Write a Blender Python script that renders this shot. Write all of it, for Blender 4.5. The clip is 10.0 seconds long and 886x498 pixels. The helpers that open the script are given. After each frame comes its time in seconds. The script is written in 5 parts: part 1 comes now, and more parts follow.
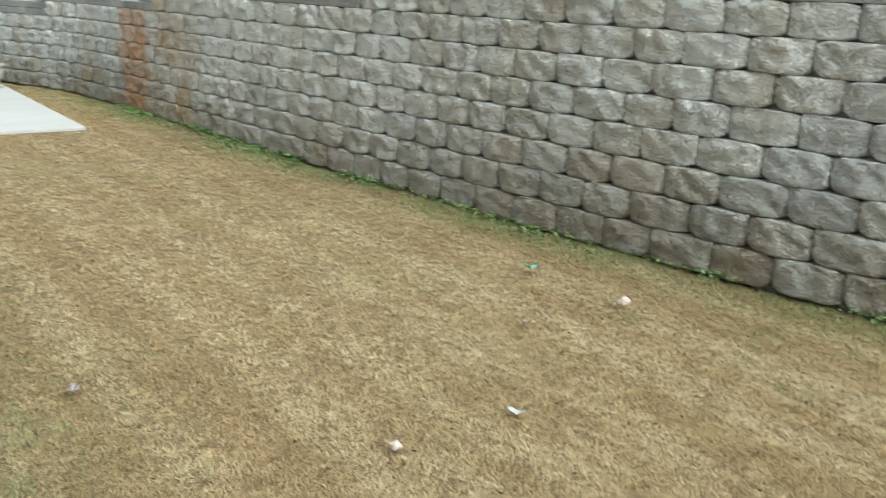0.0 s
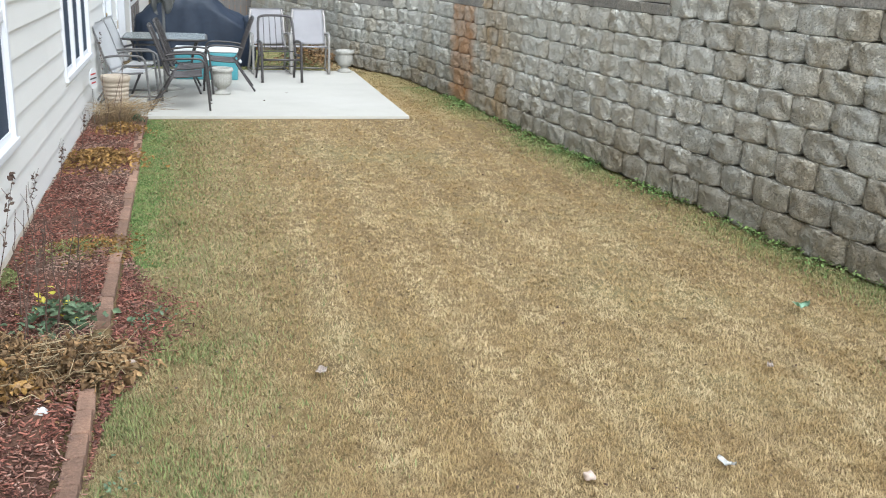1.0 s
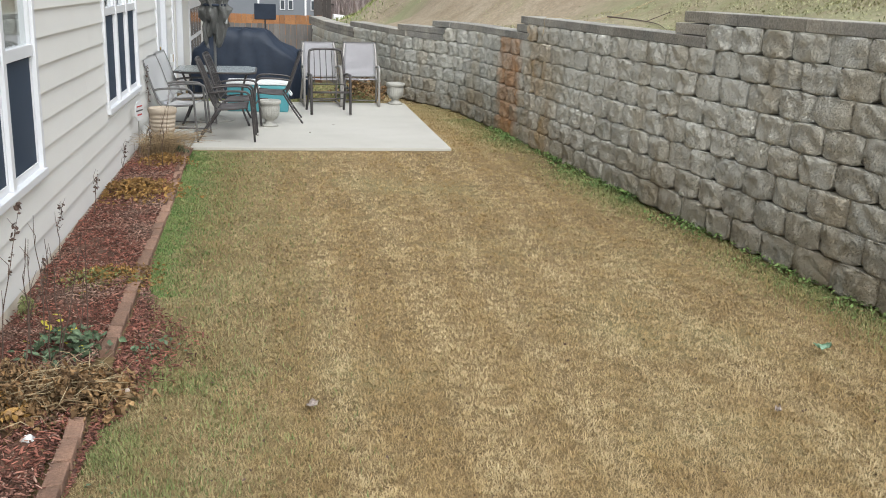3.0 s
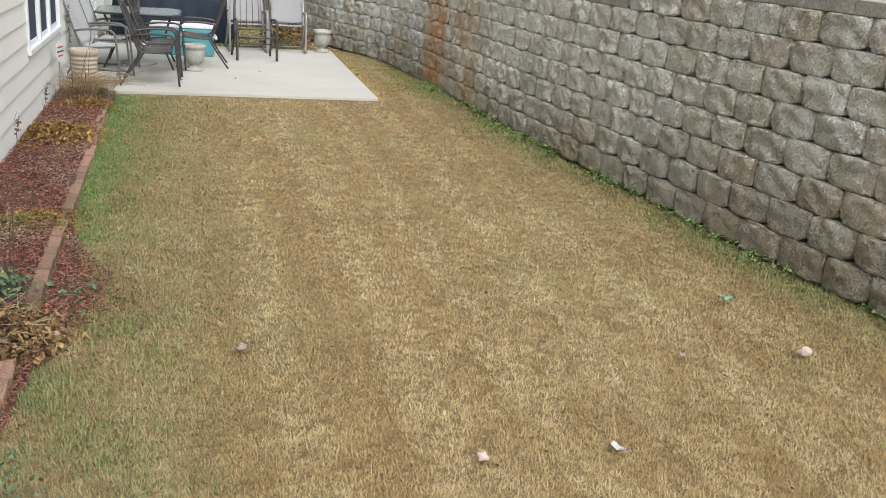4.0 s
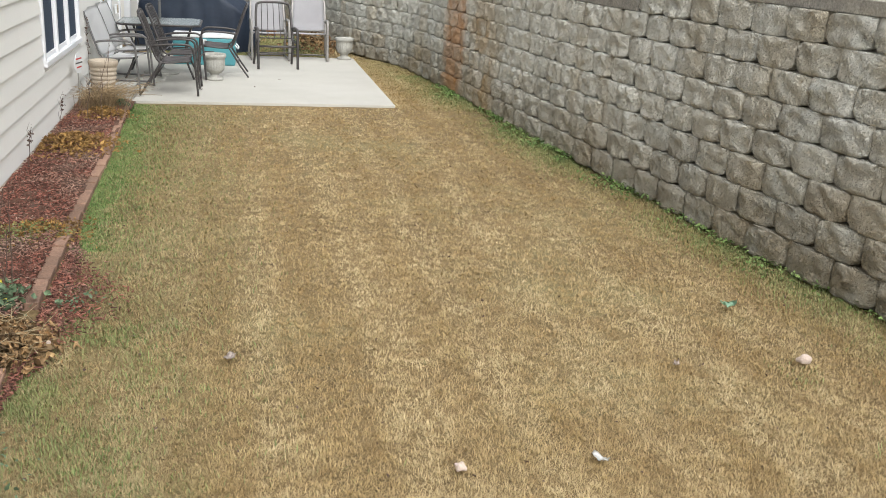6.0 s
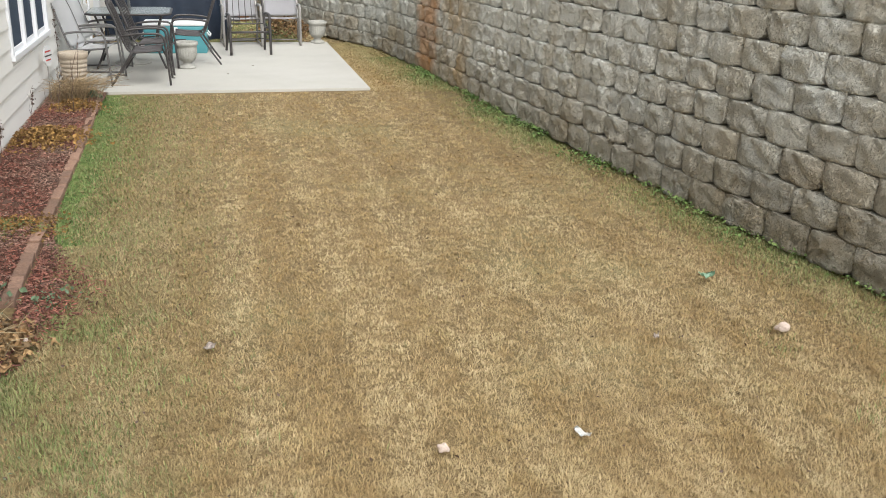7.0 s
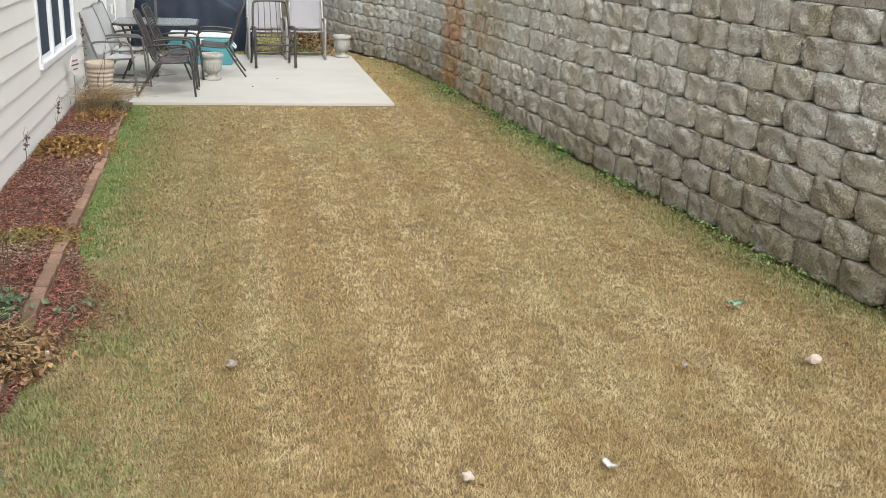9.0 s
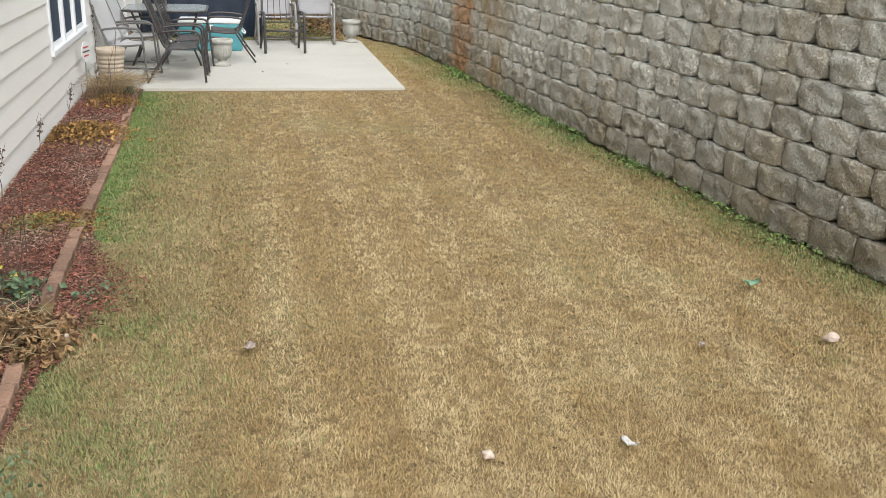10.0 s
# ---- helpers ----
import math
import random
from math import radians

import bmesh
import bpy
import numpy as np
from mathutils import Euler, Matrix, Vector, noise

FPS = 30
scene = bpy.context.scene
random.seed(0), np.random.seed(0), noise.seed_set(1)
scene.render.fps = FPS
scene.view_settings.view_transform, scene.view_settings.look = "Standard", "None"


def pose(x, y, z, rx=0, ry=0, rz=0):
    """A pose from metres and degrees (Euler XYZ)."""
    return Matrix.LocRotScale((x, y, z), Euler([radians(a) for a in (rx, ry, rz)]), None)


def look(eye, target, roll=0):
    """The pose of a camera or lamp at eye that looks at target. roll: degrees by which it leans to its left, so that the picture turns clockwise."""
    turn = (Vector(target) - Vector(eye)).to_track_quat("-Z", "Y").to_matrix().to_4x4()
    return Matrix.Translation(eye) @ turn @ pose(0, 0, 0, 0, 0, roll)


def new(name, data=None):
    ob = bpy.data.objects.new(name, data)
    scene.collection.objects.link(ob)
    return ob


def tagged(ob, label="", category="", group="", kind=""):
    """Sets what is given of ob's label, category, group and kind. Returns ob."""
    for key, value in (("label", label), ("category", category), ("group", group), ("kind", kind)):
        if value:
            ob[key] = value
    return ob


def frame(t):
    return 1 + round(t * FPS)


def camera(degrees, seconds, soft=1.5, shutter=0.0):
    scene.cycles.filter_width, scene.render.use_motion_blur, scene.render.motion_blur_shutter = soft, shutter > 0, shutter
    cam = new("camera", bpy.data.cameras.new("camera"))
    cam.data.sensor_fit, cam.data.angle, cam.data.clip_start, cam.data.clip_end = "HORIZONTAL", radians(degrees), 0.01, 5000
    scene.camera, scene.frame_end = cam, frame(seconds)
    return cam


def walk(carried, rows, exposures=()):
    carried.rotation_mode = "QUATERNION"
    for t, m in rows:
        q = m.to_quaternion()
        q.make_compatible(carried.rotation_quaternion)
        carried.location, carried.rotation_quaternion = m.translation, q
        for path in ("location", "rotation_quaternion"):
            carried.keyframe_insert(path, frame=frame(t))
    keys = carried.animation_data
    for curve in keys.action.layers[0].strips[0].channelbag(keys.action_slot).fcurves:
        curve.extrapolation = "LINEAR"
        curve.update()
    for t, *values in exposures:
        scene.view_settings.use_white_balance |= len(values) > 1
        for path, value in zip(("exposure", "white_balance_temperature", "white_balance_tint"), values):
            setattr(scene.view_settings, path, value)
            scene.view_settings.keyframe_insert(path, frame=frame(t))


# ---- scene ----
cam = camera(49.4, 10.0, soft=0.9, shutter=0.2)
PATH = [
    (0, (-0.61, 0.434, 1.72), (0.49, 2.018, 1.189), 2.0),
    (0.5, (-0.39, 0.282, 1.816), (0.299, 2.093, 1.32), 0.8),
    (1, (-0.248, 0.202, 1.926), (0.23, 2.054, 1.341), 2.4),
    (1.5, (0.004, 0.201, 1.927), (0.351, 2.104, 1.418), 2.9),
    (1.8, (0.074, 0.237, 1.94), (0.375, 2.15, 1.441), 1.6),
    (2, (0.091, 0.201, 1.933), (0.385, 2.115, 1.435), 1.0),
    (2.2, (0.102, 0.199, 1.937), (0.407, 2.111, 1.436), 1.2),
    (3.3, (0.113, 0.146, 1.941), (0.497, 2.031, 1.395), 2.8),
    (3.5, (0.051, 0.093, 1.94), (0.508, 1.958, 1.379), 4.0),
    (4, (0.066, 0.016, 1.994), (0.558, 1.853, 1.374), 4.3),
    (4.5, (0.149, 0.002, 2.018), (0.606, 1.853, 1.415), 4.4),
    (5, (0.253, -0.025, 2.015), (0.698, 1.828, 1.407), 3.7),
    (5.5, (0.303, -0.011, 2.019), (0.738, 1.842, 1.405), 3.8),
    (5.7, (0.299, -0.013, 2.017), (0.719, 1.845, 1.408), 3.9),
    (6.8, (0.362, 0.012, 2.008), (0.795, 1.854, 1.36), 1.0),
    (7, (0.348, -0.005, 2.018), (0.795, 1.832, 1.366), 1.4),
    (7.5, (0.319, 0.028, 2.017), (0.772, 1.869, 1.38), 4.4),
    (8, (0.312, 0.069, 2.02), (0.737, 1.914, 1.377), 4.2),
    (8.5, (0.307, 0.067, 2.016), (0.731, 1.917, 1.387), 3.2),
    (9, (0.31, 0.077, 2.028), (0.726, 1.931, 1.404), 2.5),
    (9.5, (0.278, 0.079, 2.013), (0.679, 1.935, 1.384), 2.1),
    (10, (0.27, 0.075, 2.002), (0.668, 1.924, 1.35), 1.9),
]
walk(cam, [(t, look(eye, target, roll)) for t, eye, target, roll in PATH],
     exposures=[(0, 0.77, 5750, 0), (1, 0.84, 5800, 6), (1.5, 0.64, 5880, 7), (2, 0.55, 5950, 7), (3.5, 0.52, 6250, 8), (4.5, 0.64, 6300, 8), (7, 0.66, 6350, 8), (10, 0.65, 6350, 8)])

# ---------------------------------------------------------------- world and light
world = bpy.data.worlds.new("overcast_sky")
scene.world = world
world.use_nodes = True
wn = world.node_tree
sky = wn.nodes.new("ShaderNodeTexSky")
sky.sky_type = "NISHITA"
sky.sun_disc = False
sky.sun_elevation = radians(48)
sky.sun_rotation = radians(171)
sky.air_density, sky.dust_density, sky.ozone_density = 1.0, 6.0, 1.0
grey_sky = wn.nodes.new("ShaderNodeHueSaturation")
grey_sky.inputs["Saturation"].default_value = 0.22
wn.links.new(sky.outputs[0], grey_sky.inputs["Color"])
wn.links.new(grey_sky.outputs[0], wn.nodes["Background"].inputs["Color"])
wn.nodes["Background"].inputs["Strength"].default_value = 0.15
sun = new("sun", bpy.data.lights.new("sun", "SUN"))
sun.data.energy, sun.data.angle, sun.data.color = 0.8, radians(60), (1.0, 0.98, 0.96)
sun.matrix_world = look((2.8, -3.6, 8), (0, 0, 0))

# ---------------------------------------------------------------- materials
rng = np.random.default_rng(7)


def M(name, c1, c2, scale=3.0, rough=0.7, bump=0.2, bscale=60.0, metal=0.0, vary=0.0, island=False, stretch=(1, 1, 1),
      fine=0.25, spec=0.4, third=None, detail=6.0):
    """A procedural surface: two colours by a coarse noise, a fine grain over them, a tint piece by piece, and relief."""
    m = bpy.data.materials.new(name)
    m.use_nodes = True
    nt = m.node_tree
    b = nt.nodes["Principled BSDF"]
    geo = nt.nodes.new("ShaderNodeNewGeometry")
    mp = nt.nodes.new("ShaderNodeMapping")
    mp.inputs["Scale"].default_value = stretch
    nt.links.new(geo.outputs["Position"], mp.inputs["Vector"])

    def noise_tex(s, d=detail, r=0.6):
        n = nt.nodes.new("ShaderNodeTexNoise")
        n.inputs["Scale"].default_value, n.inputs["Detail"].default_value, n.inputs["Roughness"].default_value = s, d, r
        nt.links.new(mp.outputs[0], n.inputs["Vector"])
        return n.outputs["Fac"]

    def mix(kind, fac, a, c):
        n = nt.nodes.new("ShaderNodeMix")
        n.data_type, n.blend_type = "RGBA", kind
        for sock, v in ((n.inputs[0], fac), (n.inputs[6], a), (n.inputs[7], c)):
            if isinstance(v, bpy.types.NodeSocket):
                nt.links.new(v, sock)
            elif isinstance(v, tuple):
                sock.default_value = (*v[:3], 1)
            else:
                sock.default_value = v
        return n.outputs[2]

    def ramp(x, lo, hi, a=0.0, c=1.0):
        n = nt.nodes.new("ShaderNodeMapRange")
        nt.links.new(x, n.inputs[0])
        n.inputs[1].default_value, n.inputs[2].default_value = lo, hi
        n.inputs[3].default_value, n.inputs[4].default_value = a, c
        return n.outputs[0]

    col = mix("MIX", ramp(noise_tex(scale), 0.32, 0.68), c1, c2)
    if third:
        col = mix("MIX", ramp(noise_tex(scale * 0.37 + 0.11), 0.5, 0.72), col, third)
    if vary:
        if island:
            rnd = geo.outputs["Random Per Island"]
        else:
            rnd = nt.nodes.new("ShaderNodeObjectInfo").outputs["Random"]
        hsv = nt.nodes.new("ShaderNodeHueSaturation")
        nt.links.new(ramp(rnd, 0, 1, 1 - vary, 1 + vary), hsv.inputs["Value"])
        nt.links.new(col, hsv.inputs["Color"])
        col = hsv.outputs[0]
    if fine:
        hsv = nt.nodes.new("ShaderNodeHueSaturation")
        nt.links.new(ramp(noise_tex(bscale, 3.0, 0.7), 0.25, 0.75, 1 - fine, 1 + fine), hsv.inputs["Value"])
        nt.links.new(col, hsv.inputs["Color"])
        col = hsv.outputs[0]
    nt.links.new(col, b.inputs["Base Color"])
    b.inputs["Roughness"].default_value, b.inputs["Metallic"].default_value = rough, metal
    b.inputs["Specular IOR Level"].default_value = spec
    if bump:
        bp = nt.nodes.new("ShaderNodeBump")
        bp.inputs["Strength"].default_value, bp.inputs["Distance"].default_value = min(bump, 1.0), 0.05 if bump >= 1 else 0.02
        nt.links.new(noise_tex(bscale, 5.0, 0.65), bp.inputs["Height"])
        nt.links.new(bp.outputs[0], b.inputs["Normal"])
    m["tools"] = name
    return m, nt, b, geo, mix, ramp, noise_tex, col


def simple(*a, **k):
    return M(*a, **k)[0]


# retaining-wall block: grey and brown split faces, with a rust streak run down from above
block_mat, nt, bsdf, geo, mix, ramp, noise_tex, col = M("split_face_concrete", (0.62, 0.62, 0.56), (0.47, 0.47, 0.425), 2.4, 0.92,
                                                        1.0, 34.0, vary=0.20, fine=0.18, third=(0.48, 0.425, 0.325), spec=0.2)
sep = nt.nodes.new("ShaderNodeSeparateXYZ")
nt.links.new(geo.outputs["Position"], sep.inputs[0])


def math_node(tree, op, a, c):
    n = tree.nodes.new("ShaderNodeMath")
    n.operation = op
    for i, v in enumerate((a, c)):
        if isinstance(v, bpy.types.NodeSocket):
            tree.links.new(v, n.inputs[i])
        else:
            n.inputs[i].default_value = v
    return n.outputs[0]


def band(tree, ramp_fn, x, a, c, soft):
    return math_node(tree, "MULTIPLY", ramp_fn(x, a - soft, a + soft), ramp_fn(x, c - soft, c + soft, 1.0, 0.0))


wobble = math_node(nt, "ADD", math_node(nt, "SUBTRACT", sep.outputs[1], math_node(nt, "MULTIPLY", sep.outputs[2], 0.4)), math_node(nt, "MULTIPLY", noise_tex(2.2), 0.4))
rust = math_node(nt, "MULTIPLY", band(nt, ramp, wobble, 12.68, 13.5, 0.12), ramp(noise_tex(3.0), 0.32, 0.58, 0.5, 0.95))
rust_pale = math_node(nt, "MULTIPLY", band(nt, ramp, wobble, 11.55, 12.5, 0.25), ramp(noise_tex(2.4), 0.36, 0.54, 0.25, 0.9))
# brightness put into the colour: blocks get paler towards the wall's top
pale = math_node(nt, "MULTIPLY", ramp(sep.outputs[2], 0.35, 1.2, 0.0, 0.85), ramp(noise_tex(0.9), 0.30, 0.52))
each = nt.nodes.new("ShaderNodeObjectInfo").outputs["Random"]
other = math_node(nt, "FRACT", math_node(nt, "ADD", math_node(nt, "MULTIPLY", each, 17.3), math_node(nt, "MULTIPLY", geo.outputs["Random Per Island"], 7.0)), 0.0)
c2 = mix("MIX", ramp(other, 0.62, 0.95, 0.0, 0.5), col, (0.42, 0.34, 0.23))
c2 = mix("MIX", ramp(other, 0.0, 0.3, 0.45, 0.0), c2, (0.26, 0.265, 0.26))
# shade painted into the hollows of the fine relief below
pit_shade = ramp(noise_tex(52.0, 4.0, 0.75), 0.31, 0.43, 0.28, 0.0)
# the stretch from about y 6.8 to 12.8 is brightened in the colour too
bright_stretch = math_node(nt, "MULTIPLY", band(nt, ramp, wobble, 6.8, 12.8, 0.8), ramp(noise_tex(1.3), 0.30, 0.52, 0.1, 0.85))
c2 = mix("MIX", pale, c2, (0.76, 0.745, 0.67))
c2 = mix("MIX", bright_stretch, c2, (0.77, 0.755, 0.68))
runs = nt.nodes.new("ShaderNodeMapping")
runs.inputs["Scale"].default_value = (1.6, 1.6, 0.35)
nt.links.new(geo.outputs["Position"], runs.inputs["Vector"])
run = nt.nodes.new("ShaderNodeTexNoise")
run.inputs["Scale"].default_value, run.inputs["Detail"].default_value = 1.0, 5.0
nt.links.new(runs.outputs[0], run.inputs["Vector"])
c2 = mix("MIX", ramp(run.outputs["Fac"], 0.52, 0.66, 0.0, 0.45), c2, (0.47, 0.385, 0.25))
c2 = mix("MIX", ramp(run.outputs["Fac"], 0.45, 0.34, 0.0, 0.2), c2, (0.24, 0.24, 0.225))
# darker and browner towards the foot, broken up by noise
foot_brown = math_node(nt, "MULTIPLY", ramp(math_node(nt, "ADD", sep.outputs[2], math_node(nt, "MULTIPLY", noise_tex(1.8), 0.9)), 0.55, 1.1, 0.75, 0.0), ramp(noise_tex(4.0), 0.35, 0.6, 0.4, 1.0))
c2 = mix("MIX", foot_brown, c2, (0.31, 0.255, 0.17))
c2 = mix("MIX", pit_shade, c2, (0.15, 0.135, 0.11))
c2 = mix("MIX", math_node(nt, "MULTIPLY", rust_pale, ramp(other, 0.2, 0.7, 0.35, 1.0)), c2, (0.50, 0.36, 0.20))
c2 = mix("MIX", math_node(nt, "MULTIPLY", rust, ramp(other, 0.1, 0.8, 0.55, 1.0)), c2, (0.50, 0.26, 0.11))
nt.links.new(c2, bsdf.inputs["Base Color"])


def relief(tree, target, layers):
    """Bump laid over bump: (height, strength, distance) from coarse to fine."""
    last = None
    for height, strength, distance in layers:
        n = tree.nodes.new("ShaderNodeBump")
        n.inputs["Strength"].default_value, n.inputs["Distance"].default_value = strength, distance
        tree.links.new(height, n.inputs["Height"])
        if last:
            tree.links.new(last, n.inputs["Normal"])
        last = n.outputs[0]
    tree.links.new(last, target.inputs["Normal"])


relief(nt, bsdf, ((noise_tex(15.0, 4.0, 0.65), 0.9, 0.04), (ramp(noise_tex(52.0, 4.0, 0.75), 0.28, 0.55), 1.0, 0.012)))

cap_mat = simple("weathered_concrete_cap", (0.40, 0.375, 0.325), (0.215, 0.21, 0.195), 1.6, 0.9, 0.7, 50, fine=0.4, vary=0.15, third=(0.40, 0.36, 0.29))
core_mat = simple("wall_fill", (0.27, 0.26, 0.22), (0.20, 0.19, 0.17), 3, 0.95, 0.4, 30)
straw_mat, nt, bsdf, geo, mix, ramp, noise_tex, col = M("dormant_grass", (0.50, 0.385, 0.195), (0.39, 0.275, 0.122), 2.2, 0.75, 0.0, 8.0,
                                                        vary=0.13, island=True, stretch=(1.5, 1.2, 1), fine=0.12, third=(0.50, 0.41, 0.235))
c2 = mix("MIX", ramp(noise_tex(0.6), 0.56, 0.68, 0.0, 0.15), col, (0.31, 0.28, 0.115))
mow = nt.nodes.new("ShaderNodeMapping")
mow.inputs["Scale"].default_value = (2.7, 0.14, 1)
nt.links.new(geo.outputs["Position"], mow.inputs["Vector"])
streak = nt.nodes.new("ShaderNodeTexNoise")
streak.inputs["Scale"].default_value, streak.inputs["Detail"].default_value = 1.0, 4.0
nt.links.new(mow.outputs[0], streak.inputs["Vector"])
c2 = mix("MIX", ramp(streak.outputs["Fac"], 0.49, 0.56, 0.0, 0.75), c2, (0.555, 0.445, 0.26))
c2 = mix("MIX", ramp(streak.outputs["Fac"], 0.47, 0.40, 0.0, 0.6), c2, (0.335, 0.225, 0.095))
c2 = mix("MIX", ramp(noise_tex(3.4), 0.54, 0.64, 0.0, 0.6), c2, (0.555, 0.445, 0.26))
c2 = mix("MIX", ramp(noise_tex(1.1), 0.46, 0.62, 0.0, 0.6), c2, (0.34, 0.225, 0.09))
c2 = mix("MIX", ramp(noise_tex(5.0), 0.50, 0.62, 0.0, 0.75), c2, (0.27, 0.182, 0.078))
c2 = mix("MIX", ramp(noise_tex(8.0, 3.0, 0.6), 0.52, 0.66, 0.0, 0.5), c2, (0.27, 0.18, 0.078))
c2 = mix("MIX", ramp(noise_tex(6.0, 3.0, 0.6), 0.48, 0.36, 0.0, 0.35), c2, (0.56, 0.46, 0.275))
c2 = mix("MIX", ramp(noise_tex(4.4, 5.0, 0.65), 0.55, 0.61, 0.0, 0.6), c2, (0.235, 0.155, 0.066))
c2 = mix("MIX", ramp(noise_tex(2.3, 3.0, 0.5), 0.60, 0.70, 0.0, 0.6), c2, (0.23, 0.145, 0.06))
sep = nt.nodes.new("ShaderNodeSeparateXYZ")
nt.links.new(geo.outputs["Position"], sep.inputs[0])
# mowing stripes a little over half a metre apart, wavering and broken
lane = math_node(nt, "MULTIPLY", math_node(nt, "ADD", sep.outputs[0], math_node(nt, "MULTIPLY", noise_tex(0.5), 0.5)), 11.2)
wave = math_node(nt, "SINE", lane, 0.0)
c2 = mix("MIX", math_node(nt, "MULTIPLY", ramp(wave, 0.0, 0.8, 0.0, 0.55), ramp(noise_tex(1.6), 0.36, 0.58, 0.15, 1.0)), c2, (0.575, 0.462, 0.27))
c2 = mix("MIX", math_node(nt, "MULTIPLY", ramp(wave, -0.1, -0.9, 0.0, 0.5), ramp(noise_tex(1.9), 0.36, 0.58, 0.15, 1.0)), c2, (0.36, 0.25, 0.11))
# greener grass within a stride of the bed
side = math_node(nt, "ADD", sep.outputs[0], math_node(nt, "MULTIPLY", noise_tex(1.4), 0.9))
c2 = mix("MIX", math_node(nt, "MULTIPLY", ramp(side, 0.0, 1.0, 0.8, 0.0), ramp(noise_tex(3.5), 0.35, 0.62, 0.35, 1.0)), c2, (0.175, 0.165, 0.072))
rim_ = math_node(nt, "ADD", sep.outputs[0], math_node(nt, "ADD", math_node(nt, "MULTIPLY", sep.outputs[1], 0.132), math_node(nt, "MULTIPLY", noise_tex(1.7), 0.6)))
c2 = mix("MIX", math_node(nt, "MULTIPLY", ramp(rim_, 4.35, 4.95, 0.0, 0.7), ramp(noise_tex(3.5), 0.35, 0.62, 0.4, 1.0)), c2, (0.24, 0.235, 0.085))
nt.links.new(c2, bsdf.inputs["Base Color"])
thatch_mat = simple("brown_thatch", (0.43, 0.32, 0.16), (0.32, 0.228, 0.108), 2.5, 0.8, 0.0, 12, vary=0.14, island=True, third=(0.42, 0.325, 0.175))
soil_mat = simple("thatch_and_soil", (0.215, 0.15, 0.07), (0.14, 0.097, 0.045), 1.3, 0.95, 0.6, 45, fine=0.4, third=(0.20, 0.18, 0.085))
green_mat = simple("green_weeds", (0.15, 0.205, 0.065), (0.25, 0.25, 0.10), 3.0, 0.7, 0.0, 20, vary=0.3, island=True)
clover_mat = simple("bright_green_clover", (0.115, 0.205, 0.052), (0.19, 0.25, 0.08), 3.0, 0.7, 0.0, 20, vary=0.35, island=True)
hill_green = simple("thin_hill_grass", (0.30, 0.31, 0.16), (0.37, 0.355, 0.20), 1.2, 0.75, 0.0, 20, vary=0.3, island=True)
brown_straw = simple("brown_dry_grass", (0.37, 0.275, 0.155), (0.23, 0.16, 0.09), 6, 0.8, 0.1, 60, vary=0.45, island=True)
leaf_green = simple("green_leaf", (0.085, 0.14, 0.075), (0.15, 0.195, 0.11), 14, 0.55, 0.1, 80, vary=0.3, island=True)
leaf_yellow = simple("yellow_leaf", (0.62, 0.50, 0.05), (0.45, 0.42, 0.06), 14, 0.55, 0.1, 80, vary=0.2, island=True)
leaf_dry = simple("dry_leaf", (0.31, 0.19, 0.085), (0.14, 0.09, 0.05), 9, 0.75, 0.2, 60, vary=0.6, island=True, third=(0.36, 0.24, 0.11))
leaf_gold = simple("golden_dry_leaf", (0.37, 0.215, 0.06), (0.20, 0.115, 0.045), 7, 0.75, 0.2, 60, vary=0.4, island=True)
stalk_mat = simple("dry_stalk", (0.44, 0.36, 0.22), (0.30, 0.22, 0.12), 6, 0.8, 0.1, 60, vary=0.35, island=True)
stem_mat = simple("dead_stem", (0.085, 0.055, 0.045), (0.14, 0.095, 0.07), 9, 0.85, 0.2, 70)
mulch_mat = simple("red_mulch_chip", (0.30, 0.118, 0.083), (0.17, 0.078, 0.057), 4, 0.85, 0.3, 60, vary=0.7, island=True, third=(0.33, 0.24, 0.185))
faded_chip = simple("faded_wood_chip", (0.42, 0.27, 0.205), (0.30, 0.19, 0.15), 5, 0.9, 0.3, 60, vary=0.4, island=True)
bed_mat = simple("mulch_bed_soil", (0.155, 0.078, 0.05), (0.105, 0.058, 0.040), 6, 0.95, 0.8, 50)
brick_mat = simple("red_clay_brick", (0.34, 0.205, 0.14), (0.23, 0.145, 0.105), 9, 0.9, 0.8, 70, vary=0.25, third=(0.33, 0.21, 0.15))
concrete_mat = simple("pale_concrete", (0.465, 0.45, 0.405), (0.415, 0.40, 0.36), 0.9, 0.85, 0.12, 90, fine=0.08, third=(0.49, 0.475, 0.435))
siding_mat = simple("cream_painted_siding", (0.81, 0.80, 0.76), (0.785, 0.77, 0.73), 0.8, 0.55, 0.06, 120, fine=0.03, vary=0.02)
trim_mat = simple("white_vinyl", (0.80, 0.81, 0.83), (0.76, 0.77, 0.79), 2, 0.4, 0.02, 80, fine=0.02)
found_mat = simple("stained_foundation", (0.80, 0.74, 0.62), (0.66, 0.57, 0.44), 2.5, 0.85, 0.2, 60, fine=0.1)
# the blue in the screen's colour stands in for sky reflected there
screen_mat = simple("insect_screen", (0.034, 0.053, 0.085), (0.042, 0.062, 0.096), 2, 0.6, 0.1, 400, fine=0.15, spec=0.15)
# near-black wall colour stands in for the lack of light indoors
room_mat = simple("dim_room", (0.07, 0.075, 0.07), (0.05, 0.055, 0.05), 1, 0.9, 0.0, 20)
curtain_mat = simple("pale_curtain", (0.30, 0.30, 0.27), (0.22, 0.22, 0.20), 3, 0.85, 0.0, 40, stretch=(1, 8, 0.3))
